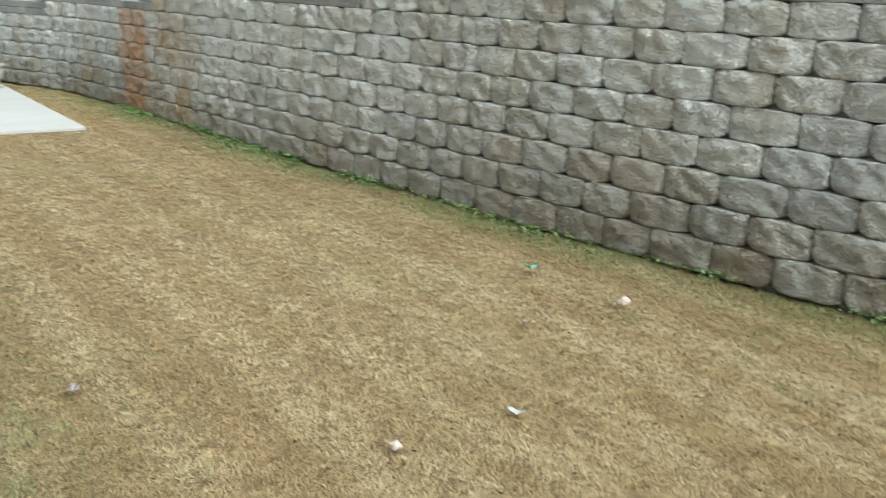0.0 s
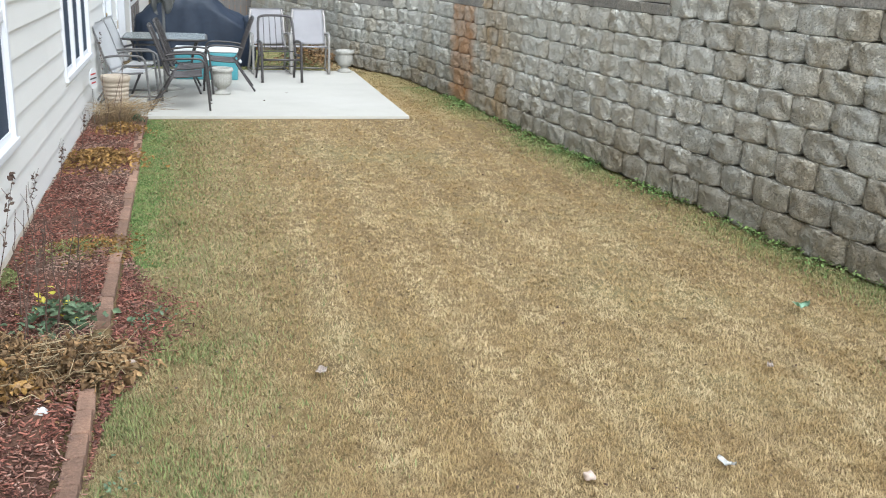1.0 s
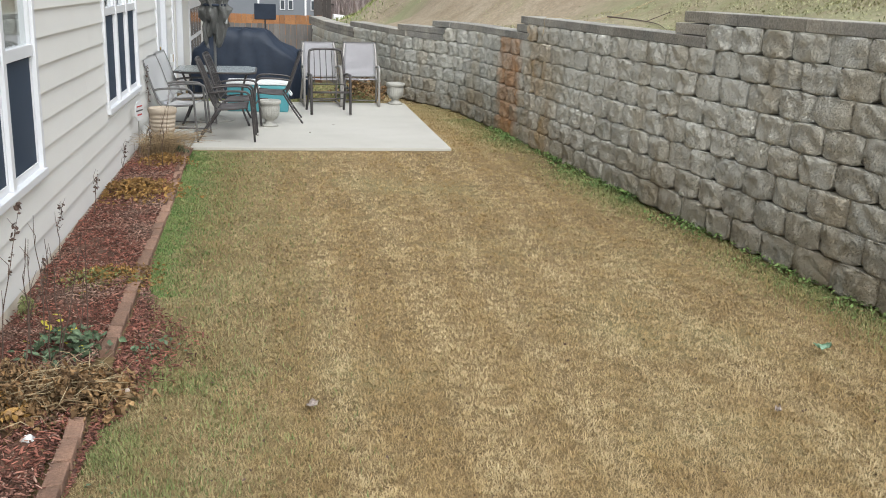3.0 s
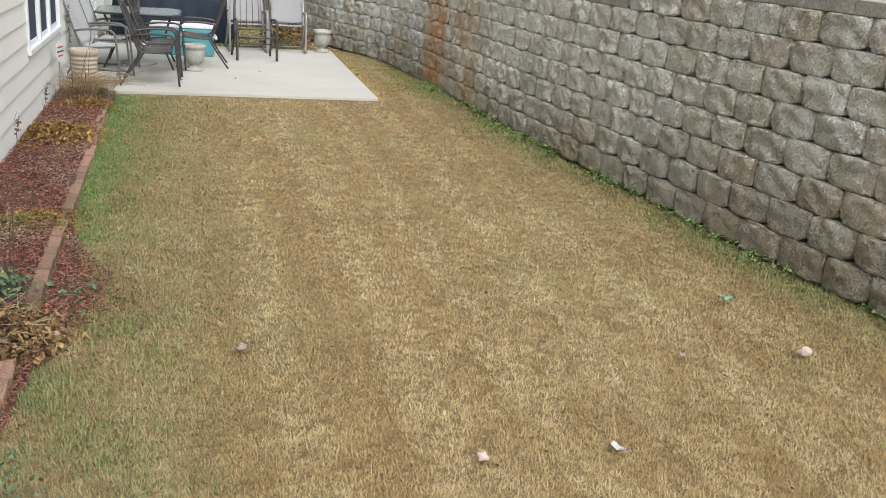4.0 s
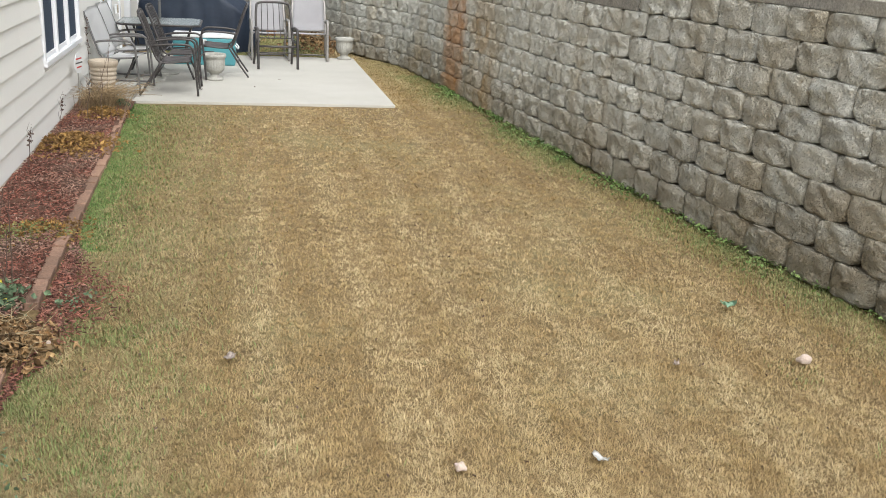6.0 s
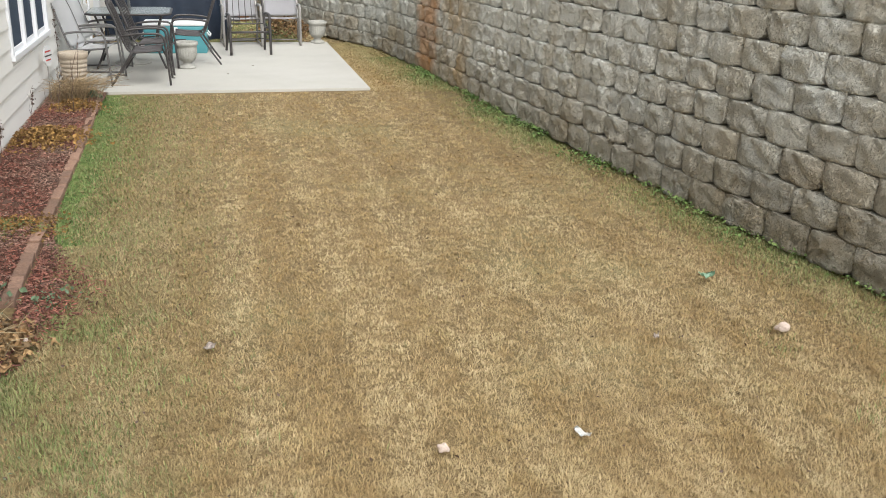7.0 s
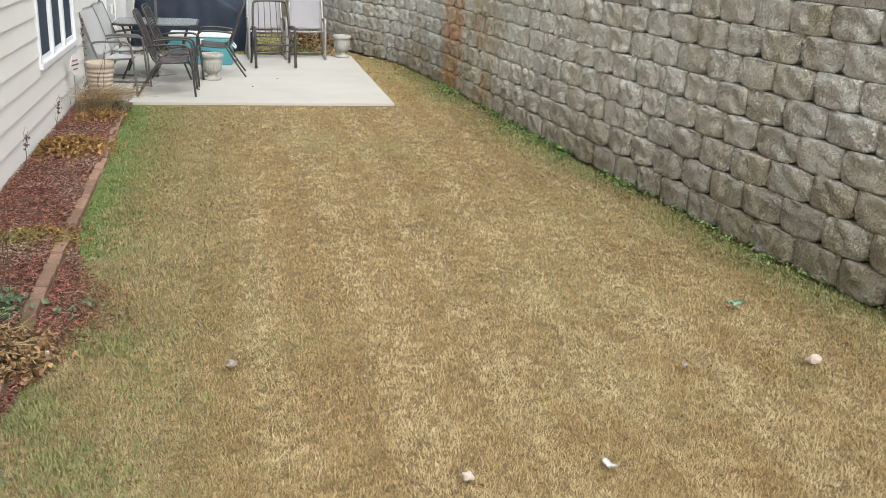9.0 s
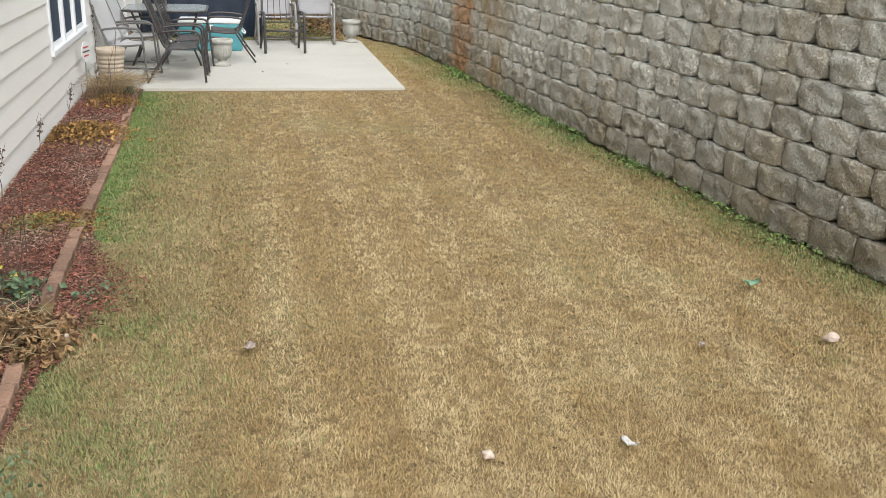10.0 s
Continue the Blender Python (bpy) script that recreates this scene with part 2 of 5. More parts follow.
dark_metal = simple("dark_bronze_metal", (0.055, 0.05, 0.05), (0.085, 0.078, 0.075), 6, 0.42, 0.05, 90, metal=0.35)
mid_metal = simple("grey_metal", (0.20, 0.195, 0.19), (0.16, 0.155, 0.15), 6, 0.4, 0.04, 90, metal=0.4)
pale_metal = simple("champagne_metal", (0.36, 0.345, 0.325), (0.30, 0.285, 0.265), 6, 0.4, 0.04, 90, metal=0.4)
sling_mat = simple("grey_sling_fabric", (0.56, 0.55, 0.57), (0.50, 0.49, 0.51), 3, 0.75, 0.2, 350, fine=0.08)
white_sling = simple("off_white_sling_fabric", (0.76, 0.76, 0.76), (0.70, 0.70, 0.70), 3, 0.75, 0.2, 350, fine=0.05)
seat_mat = simple("dark_grey_mesh_seat", (0.20, 0.185, 0.185), (0.16, 0.148, 0.148), 4, 0.7, 0.2, 300, fine=0.15)
table_mat = simple("frosted_table_glass", (0.22, 0.25, 0.25), (0.19, 0.22, 0.22), 3, 0.22, 0.02, 100, fine=0.04)
navy_mat = simple("navy_grill_cover", (0.010, 0.017, 0.032), (0.017, 0.027, 0.046), 2.5, 0.6, 0.08, 14, fine=0.15)
umb_mat = simple("grey_umbrella_cloth", (0.27, 0.27, 0.26), (0.19, 0.19, 0.18), 5, 0.85, 0.3, 200, fine=0.12)
teal_mat = simple("teal_plastic", (0.09, 0.30, 0.33), (0.075, 0.26, 0.295), 3, 0.45, 0.05, 90, fine=0.05)
white_plastic = simple("white_plastic", (0.74, 0.75, 0.75), (0.68, 0.69, 0.69), 3, 0.4, 0.03, 90, fine=0.03)
urn_mat = simple("cast_stone_urn", (0.42, 0.41, 0.37), (0.30, 0.295, 0.265), 8, 0.85, 0.4, 90, fine=0.2)
pot_mat = simple("beige_pot", (0.50, 0.43, 0.34), (0.40, 0.33, 0.25), 6, 0.8, 0.2, 80, fine=0.15)
stone_mat = simple("pale_stone", (0.60, 0.49, 0.42), (0.45, 0.36, 0.30), 30, 0.85, 0.4, 120)
paper_mat = simple("white_paper", (0.80, 0.80, 0.78), (0.74, 0.74, 0.72), 20, 0.8, 0.1, 100, fine=0.03)
greyleaf_mat = simple("curled_grey_leaf", (0.62, 0.54, 0.49), (0.45, 0.38, 0.34), 40, 0.8, 0.3, 120)
mint_mat = simple("pale_green_leaf", (0.42, 0.62, 0.47), (0.32, 0.52, 0.36), 30, 0.7, 0.2, 120)
fence_grey = simple("grey_weathered_wood", (0.17, 0.16, 0.15), (0.12, 0.112, 0.105), 3, 0.9, 0.3, 60, vary=0.2, stretch=(8, 8, 0.8))
fence_cedar = simple("cedar_board", (0.36, 0.175, 0.07), (0.27, 0.125, 0.055), 3, 0.85, 0.2, 60, vary=0.2)
far_wall_mat = simple("grey_blue_siding", (0.17, 0.185, 0.205), (0.15, 0.165, 0.185), 0.3, 0.8, 0.0, 5, fine=0.05)
roof_mat = simple("grey_shingle", (0.10, 0.10, 0.10), (0.07, 0.07, 0.07), 4, 0.9, 0.3, 30)
far_glass = simple("far_window_pane", (0.05, 0.06, 0.07), (0.07, 0.08, 0.09), 1, 0.15, 0.0, 5)
dark_fence = simple("dark_stained_boards", (0.07, 0.06, 0.055), (0.05, 0.045, 0.04), 3, 0.9, 0.2, 40, vary=0.2)
bark_mat = simple("grey_bark", (0.14, 0.11, 0.09), (0.09, 0.07, 0.06), 9, 0.95, 0.5, 40)
twig_mat = simple("pale_twigs", (0.40, 0.34, 0.32), (0.28, 0.23, 0.22), 2, 0.9, 0.0, 20, vary=0.3, island=True)
hill_mat, nt, bsdf, geo, mix, ramp, noise_tex, col = M("hillside_soil", (0.34, 0.28, 0.20), (0.26, 0.205, 0.135), 0.9, 0.95, 0.6, 20.0, fine=0.3)
c2 = mix("MIX", ramp(noise_tex(0.33), 0.48, 0.62, 0.0, 0.75), col, (0.20, 0.22, 0.10))
sep = nt.nodes.new("ShaderNodeSeparateXYZ")
nt.links.new(geo.outputs["Position"], sep.inputs[0])
lush = ramp(math_node(nt, "ADD", sep.outputs[1], math_node(nt, "MULTIPLY", noise_tex(0.6), 5.0)), 10.5, 14.0, 0.75, 0.0)
c2 = mix("MIX", math_node(nt, "MULTIPLY", lush, ramp(noise_tex(2.2), 0.32, 0.6, 0.4, 1.0)), c2, (0.19, 0.205, 0.095))
c2 = mix("MIX", ramp(noise_tex(3.0), 0.50, 0.66, 0.0, 0.55), c2, (0.20, 0.155, 0.095))
nt.links.new(c2, bsdf.inputs["Base Color"])
red_mat = simple("red_print", (0.5, 0.05, 0.04), (0.42, 0.04, 0.035), 5, 0.6, 0.0, 50)
brass_mat = simple("brass", (0.5, 0.38, 0.16), (0.42, 0.3, 0.12), 9, 0.35, 0.0, 50, metal=0.9)

glass_mat = bpy.data.materials.new("window_glass")
glass_mat.use_nodes = True
gb = glass_mat.node_tree.nodes["Principled BSDF"]
gb.inputs["Base Color"].default_value = (0.9, 0.95, 0.93, 1)
gb.inputs["Roughness"].default_value, gb.inputs["Transmission Weight"].default_value, gb.inputs["IOR"].default_value = 0.0, 1.0, 1.5


# ---------------------------------------------------------------- mesh helpers
def part(name, bm, material, parent=None, label="", smooth=False):
    """One mesh object, under a thing or a part if given."""
    if isinstance(bm, bpy.types.Mesh):
        me = bm
    else:
        me = bpy.data.meshes.new(name)
        bm.normal_update()
        bm.to_mesh(me)
        bm.free()
    if material and not me.materials:
        me.materials.append(material)
    if smooth:
        me.polygons.foreach_set("use_smooth", [True] * len(me.polygons))
    ob = new(name, me)
    if parent:
        ob.parent = parent
    if label:
        ob["label"] = label
    return ob


def thing(name, label, category, m=None, group="", kind=""):
    ob = new(name)
    ob.empty_display_size = 0.1
    if m is not None:
        ob.matrix_basis = m
    return tagged(ob, label, category, group, kind)


def B():
    return bmesh.new()


def box(bm, x0, x1, y0, y1, z0, z1, bevel=0.0, m=None):
    made = bmesh.ops.create_cube(bm, size=1.0)["verts"]
    for v in made:
        v.co = Vector((x0 + (v.co.x + 0.5) * (x1 - x0), y0 + (v.co.y + 0.5) * (y1 - y0), z0 + (v.co.z + 0.5) * (z1 - z0)))
        if m is not None:
            v.co = m @ v.co
    if bevel:
        edges = {e for v in made for e in v.link_edges}
        bmesh.ops.bevel(bm, geom=list(edges), offset=bevel, segments=2, affect="EDGES", profile=0.6)
    return bm


def tube(bm, pts, r=0.012, seg=8, flat=1.0):
    """A round bar along a line of points, closed at its ends; r may be a list."""
    pts = [Vector(p) for p in pts]
    rs = r if isinstance(r, (list, tuple)) else [r] * len(pts)
    rings, side = [], None
    for i, p in enumerate(pts):
        d = (pts[min(i + 1, len(pts) - 1)] - pts[max(i - 1, 0)]).normalized()
        if side is None:
            side = d.orthogonal().normalized()
        side = (side - d * side.dot(d)).normalized()
        up = d.cross(side)
        rings.append([bm.verts.new(p + (side * math.cos(2 * math.pi * k / seg) + up * math.sin(2 * math.pi * k / seg) * flat) * rs[i]) for k in range(seg)])
    for a, c in zip(rings, rings[1:]):
        for k in range(seg):
            bm.faces.new((a[k], a[(k + 1) % seg], c[(k + 1) % seg], c[k]))
    bm.faces.new(rings[0][::-1])
    bm.faces.new(rings[-1])
    return bm


def bend(pts, n=4):
    """A smooth line through the given points."""
    p = [Vector(q) for q in pts]
    p = [2 * p[0] - p[1]] + p + [2 * p[-1] - p[-2]]
    out = []
    for i in range(1, len(p) - 2):
        a, c, d, e = p[i - 1:i + 3]
        for k in range(n):
            t = k / n
            out.append(0.5 * (2 * c + (d - a) * t + (2 * a - 5 * c + 4 * d - e) * t * t + (3 * c - a - 3 * d + e) * t ** 3))
    return out + [p[-2]]


def lathe(bm, profile, seg=28, flute=0.0, flutes=0, span=(0, 0)):
    """A turned body from (radius, height) pairs; flutes between two heights."""
    rings = []
    for r, z in profile:
        ring = []
        for k in range(seg):
            a = 2 * math.pi * k / seg
            q = r * (1 + (flute * math.cos(flutes * a) if span[0] <= z <= span[1] else 0))
            ring.append(bm.verts.new((q * math.cos(a), q * math.sin(a), z)))
        rings.append(ring)
    for a, c in zip(rings, rings[1:]):
        for k in range(seg):
            bm.faces.new((a[k], a[(k + 1) % seg], c[(k + 1) % seg], c[k]))
    bm.faces.new(rings[0][::-1])
    bm.faces.new(rings[-1])
    return bm


def soup(name, verts, faces):
    """A mesh from arrays of corners and of triangles."""
    me = bpy.data.meshes.new(name)
    verts, faces = np.asarray(verts, np.float32), np.asarray(faces, np.int32)
    n = faces.shape[1]
    me.vertices.add(len(verts))
    me.vertices.foreach_set("co", verts.ravel())
    me.loops.add(faces.size)
    me.loops.foreach_set("vertex_index", faces.ravel())
    me.polygons.add(len(faces))
    me.polygons.foreach_set("loop_start", np.arange(0, faces.size, n, dtype=np.int32))
    me.update(calc_edges=True)
    return me


def blades(name, p, length, width, turn, lean):
    """Grass: three triangles a blade, bent over."""
    n = len(p)
    d = np.stack([np.cos(turn), np.sin(turn), np.zeros(n)], 1)
    w = np.stack([-np.sin(turn), np.cos(turn), np.zeros(n)], 1) * (width / 2)[:, None]
    up = np.array([0, 0, 1.0])
    out = (lean * length)[:, None] * d
    rise = np.sqrt(np.clip(1 - lean ** 2, 0.04, 1)) * length
    mid = p + out * 0.38 + up * (rise * 0.62)[:, None]
    tip = p + out + up * rise[:, None]
    v = np.stack([p - w, p + w, mid - w * 0.75, mid + w * 0.75, tip], 1).reshape(-1, 3)
    f = (np.arange(n)[:, None, None] * 5 + np.array([[0, 1, 3], [0, 3, 2], [2, 3, 4]])).reshape(-1, 3)
    return soup(name, v, f)


def fine_blades(name, p, length, width, turn, lean):
    """Fine turf: two triangles a blade, bent at the middle."""
    n = len(p)
    d = np.stack([np.cos(turn), np.sin(turn), np.zeros(n)], 1)
    w = np.stack([-np.sin(turn), np.cos(turn), np.zeros(n)], 1) * (width / 2)[:, None]
    up = np.array([0, 0, 1.0])
    out = (lean * length)[:, None] * d
    rise = np.sqrt(np.clip(1 - lean ** 2, 0.04, 1)) * length
    mid = p + out * 0.36 + up * (rise * 0.6)[:, None]
    v = np.stack([p, mid - w, mid + w, p + out + up * rise[:, None]], 1).reshape(-1, 3)
    f = (np.arange(n)[:, None, None] * 4 + np.array([[0, 2, 1], [1, 2, 3]])).reshape(-1, 3)
    return soup(name, v, f)


def leaves(name, p, size, r, curl=0.5, flat=0.5, rough=0.05):
    """Folded, curled leaves: six triangles each, in any turn."""
    n = len(p)
    shape = np.array([[0, -0.5, 0], [0.30, -0.12, 0.16], [-0.30, -0.12, 0.16], [0, 0.0, 0], [0.26, 0.2, 0.2], [-0.26, 0.2, 0.2], [0, 0.5, 0.1]])
    v = np.repeat(shape[None], n, 0) * size[:, None, None]
    v[:, :, 2] *= (curl * r.uniform(0.3, 2.2, n))[:, None]
    v[:, 6, 2] += size * curl * r.uniform(-0.6, 0.8, n)
    v += r.normal(0, rough, v.shape) * size[:, None, None]
    a, t, s = r.uniform(0, 6.283, n), r.normal(0, 1 - flat, n), r.normal(0, 1 - flat, n)

    def rot(v, i, j, ang):
        c, s_ = np.cos(ang)[:, None], np.sin(ang)[:, None]
        x, y = v[:, :, i].copy(), v[:, :, j].copy()
        v[:, :, i], v[:, :, j] = c * x - s_ * y, s_ * x + c * y
    rot(v, 1, 2, t), rot(v, 0, 2, s), rot(v, 0, 1, a)
    v += p[:, None, :]
    f = np.array([[0, 1, 3], [0, 3, 2], [3, 1, 4], [3, 5, 2], [3, 4, 6], [3, 6, 5]])
    return soup(name, v.reshape(-1, 3), (np.arange(n)[:, None, None] * 7 + f).reshape(-1, 3))


def crumpled(name, p, size, r, curl=1.0, flat=0.3, wide=0.6):
    """Leaves with a rib, curled edges and ruffles: twelve quads each, in any turn."""
    n = len(p)
    s, t = np.meshgrid(np.linspace(-1, 1, 5), np.linspace(0, 1, 5))
    s, t = s.ravel(), t.ravel()
    w = 0.5 * wide * np.sin(np.pi * np.clip(t, 0.04, 0.97) ** 0.75)
    k1, k2, ph = r.normal(0.9, 0.9, (n, 1)) * curl, r.normal(0.0, 1.2, (n, 1)) * curl, r.uniform(0, 6.28, (n, 1))
    v = np.empty((n, 25, 3))
    v[:, :, 0] = s * w * (1 - 0.25 * np.clip(np.abs(k1), 0, 1.5))
    v[:, :, 1] = (t - 0.5)
    v[:, :, 2] = k1 * (s * w) ** 2 * 2.2 + k2 * (t - 0.5) ** 2 * 0.9 + 0.10 * curl * np.sin(8 * t + ph + 2 * s) * np.abs(s) + 0.05 * np.abs(s)
    v += r.normal(0, 0.018, v.shape) * curl
    v *= size[:, None, None]
    for i, j, ang in ((1, 2, r.normal(0, 1.1 * (1 - flat), n)), (0, 2, r.normal(0, 1.1 * (1 - flat), n)), (0, 1, r.uniform(0, 6.283, n))):
        co, si = np.cos(ang)[:, None], np.sin(ang)[:, None]
        x, y = v[:, :, i].copy(), v[:, :, j].copy()
        v[:, :, i], v[:, :, j] = co * x - si * y, si * x + co * y
    v += p[:, None, :]
    q = (np.arange(4)[:, None] * 5 + np.arange(4)).ravel()
    f = np.stack([q, q + 1, q + 6, q + 5], 1)
    return soup(name, v.reshape(-1, 3), (np.arange(n)[:, None, None] * 25 + f).reshape(-1, 4))


def chips(name, p, size, r):
    """Small thick splinters: a box each, in any turn."""
    n = len(p)
    c = np.array([[x, y, z] for x in (-1, 1) for y in (-1, 1) for z in (-1, 1)], float)
    v = np.repeat(c[None], n, 0) * size[:, None, :] * 0.5
    v += r.normal(0, 0.12, v.shape) * size[:, None, :]
    a, t = r.uniform(0, 6.283, n), r.normal(0, 0.35, n)
    for i, j, ang in ((0, 2, t), (1, 2, r.normal(0, 0.3, n)), (0, 1, a)):
        co, si = np.cos(ang)[:, None], np.sin(ang)[:, None]
        x, y = v[:, :, i].copy(), v[:, :, j].copy()
        v[:, :, i], v[:, :, j] = co * x - si * y, si * x + co * y
    v += p[:, None, :]
    f = np.array([[0, 1, 3, 2], [4, 6, 7, 5], [0, 4, 5, 1], [2, 3, 7, 6], [0, 2, 6, 4], [1, 5, 7, 3]])
    return soup(name, v.reshape(-1, 3), (np.arange(n)[:, None, None] * 8 + f).reshape(-1, 4))


def field(x, y, s, seed=0.0):
    """Smooth noise over the ground, about -1 to 1, for many places at once."""
    out = np.zeros_like(x)
    r = np.random.default_rng(int(seed * 10) + 3)
    for k in range(7):
        a, f, ph = r.uniform(0, 6.283), s * r.uniform(0.6, 1.7), r.uniform(0, 6.283)
        out += np.sin((x * np.cos(a) + y * np.sin(a)) * f * 6.283 + ph)
    return out / 3.2


# ---------------------------------------------------------------- the ground
WALL_Y = [-6, 0, 3.2, 4.7, 6.2, 7.7, 9.8, 13, 15.1, 15.7, 16.2, 17.3, 18.5, 20.4, 23, 26.5]
WALL_X = [6.3, 4.95, 4.33, 4.05, 3.83, 3.68, 3.47, 3.22, 3.0, 2.86, 2.66, 2.22, 1.98, 1.62, 1.2, 0.92]
HOUSE_X = -1.44
EDGE_X = -0.80
PATIO = (HOUSE_X, 2.23, 11.72, 16.25)


def wall_x(y):
    return np.interp(y, WALL_Y, WALL_X)


def ground_z(x, y):
    """Flat by the house, falling away past the patio."""
    t = np.clip((y - 19.0) / 8.0, 0, 1)
    return -0.022 + 0.012 * field(x, y, 0.35, 1) * np.clip((11.5 - y) / 2, 0, 1) - 0.06 * np.clip((-0.9 - x) / 0.12, 0, 1) * np.clip(x + 3, 0, 1) * np.clip((8 - y) / 2, 0, 1) - 1.1 * t * t * (3 - 2 * t) - 0.05 * np.clip(y - 27, 0, 130) + 0.04 * np.clip(y - 185, 0, 900)


def sheet(name, xs, ys, zf):
    gx, gy = np.meshgrid(xs, ys)
    v = np.stack([gx.ravel(), gy.ravel(), zf(gx.ravel(), gy.ravel())], 1)
    a, n = len(xs), len(ys)
    i = (np.arange(n - 1)[:, None] * a + np.arange(a - 1)).ravel()
    return soup(name, v, np.stack([i, i + 1, i + 1 + a, i + a], 1))


xs = np.concatenate([np.geomspace(-2500, -8, 16), np.linspace(-6, 9, 76), np.geomspace(11, 2500, 16)])
ys = np.concatenate([-np.geomspace(2500, 8, 14), np.linspace(-6, 30, 145), np.geomspace(33, 3000, 18)])
tagged(part("ground", sheet("ground", xs, ys, ground_z), soil_mat, smooth=True), "flat backyard soil and thatch under dormant lawn", "ground", kind="structure")

# hillside behind the retaining wall
CAP = [(-6, 8.8, 1.79), (8.8, 13.0, 1.575), (13.0, 16.2, 1.36), (16.2, 17.3, 1.25), (17.3, 20.6, 1.13), (20.6, 26.5, 1.05)]


def cap_top(y):
    out = np.full(np.shape(y), CAP[-1][2], float)
    for a, c, z in reversed(CAP):
        out = np.where(np.asarray(y) < c, z, out)
    return out


def smooth_top(y):
    return np.interp(y, [-6, 8.2, 8.9, 12.6, 13.1, 15.9, 16.4, 17.1, 17.6, 20.4, 20.8, 26, 40, 140], [1.76, 1.76, 1.55, 1.55, 1.34, 1.33, 1.24, 1.23, 1.13, 1.10, 0.98, 0.9, 0.5, -2.0])


def hill_z(x, y, u):
    """Height of the slope u metres behind the wall: gentle near, steep further on."""
    steep = np.interp(y, [0, 6, 10, 16, 22, 150], [0.22, 0.24, 0.30, 0.46, 0.60, 0.60])
    climb = steep * 9.0 * (1 - np.exp(-u * np.clip(u / 1.5, 0.5, 1) / 9.0))
    return smooth_top(y) - 0.06 + climb + 0.07 * field(x, y, 0.22, 2) * np.clip(u, 0, 1)


def hill_sheet():
    vs, us = np.concatenate([np.linspace(-6, 26, 97), np.geomspace(28, 140, 24)]), np.concatenate([np.linspace(0, 6, 31), np.geomspace(6.5, 160, 22)])
    gu, gv = np.meshgrid(us, vs)
    gu, gv = gu.ravel(), gv.ravel()
    x = np.where(gv < 26.5, wall_x(gv), 0.92 + (gv - 26.5) * 0.11) + 0.42 + gu
    z = hill_z(x, gv, gu)
    a, n = len(us), len(vs)
    i = (np.arange(n - 1)[:, None] * a + np.arange(a - 1)).ravel()
    return soup("hillside", np.stack([x, gv, z], 1), np.stack([i, i + 1, i + 1 + a, i + a], 1))


tagged(part("hillside", hill_sheet(), hill_mat, smooth=True), "sloping hillside of tan soil with green grass patches", "hillside", kind="structure")

# patio slab
bm = B()
box(bm, PATIO[0], PATIO[1], PATIO[2], PATIO[3], -0.12, 0.012, bevel=0.008)
tagged(part("patio_slab", bm, concrete_mat), "pale broom-finished concrete patio slab", "patio", kind="structure")

# ---------------------------------------------------------------- the house
HY0, HY1 = -5.0, 16.0
WINDOWS = [(4.70, 6.95, 0.68, 2.14, 1.44), (9.70, 11.85, 0.725, 2.18, 1.59)]
DOOR = (13.92, 14.86, 0.0, 2.06)
OPEN = [w[:4] for w in WINDOWS] + [DOOR]


def house_wall():
    bm = B()
    x0, x1, top = HOUSE_X - 0.20, HOUSE_X - 0.026, 5.30
    y = HY0
    for a, c, lo, hi in OPEN:
        box(bm, x0, x1, y, a, 0.066, top)
        if lo > 0.1:
            box(bm, x0, x1, a, c, 0.066, lo)
        box(bm, x0, x1, a, c, hi, top)
        y = c
    box(bm, x0, x1, y, HY1, 0.066, top)
    return part("wall_house", bm, siding_mat)


wall_house = tagged(house_wall(), "cream lap-sided house wall with two triple windows", "house wall", kind="structure")
bm = B()
box(bm, HOUSE_X - 0.2, HOUSE_X - 0.004, HY0, DOOR[0], -0.3, 0.064)
box(bm, HOUSE_X - 0.2, HOUSE_X - 0.004, DOOR[1], HY1, -0.3, 0.064)
box(bm, HOUSE_X - 0.2, HOUSE_X - 0.01, DOOR[0], DOOR[1], -0.3, 0.0)
tagged(part("foundation_strip", bm, found_mat), "stained cream foundation strip under the siding", "foundation", kind="structure")
# end wall, back and roof close the house
bm = B()
box(bm, -7.0, HOUSE_X - 0.2, HY1 - 0.18, HY1, -0.3, 5.3)
box(bm, -7.0, HOUSE_X - 0.2, HY0, HY0 + 0.18, -0.3, 5.3)
box(bm, -7.2, -7.0, HY0, HY1, -0.3, 5.3)
tagged(part("wall_house_ends", bm, siding_mat), "cream house end walls", "house wall", kind="structure")
bm = B()
box(bm, -7.4, HOUSE_X + 0.32, HY0 - 0.3, HY1 + 0.12, 5.3, 5.48)
tagged(part("eave", bm, trim_mat), "white boxed eave along the house", "eave", kind="structure")
bm = B()
vs = [bm.verts.new(p) for p in ((HOUSE_X + 0.36, HY0 - 0.3, 5.48), (HOUSE_X + 0.36, HY1 + 0.15, 5.48), (-4.4, HY1 + 0.15, 7.0), (-4.4, HY0 - 0.3, 7.0), (-7.4, HY0 - 0.3, 5.48), (-7.4, HY1 + 0.15, 5.48))]
bm.faces.new((vs[0], vs[1], vs[2], vs[3]))
bm.faces.new((vs[3], vs[2], vs[5], vs[4]))
bm.faces.new((vs[1], vs[5], vs[2]))
bm.faces.new((vs[0], vs[3], vs[4]))
tagged(part("roof", bm, roof_mat), "grey shingle house roof", "roof", kind="structure")


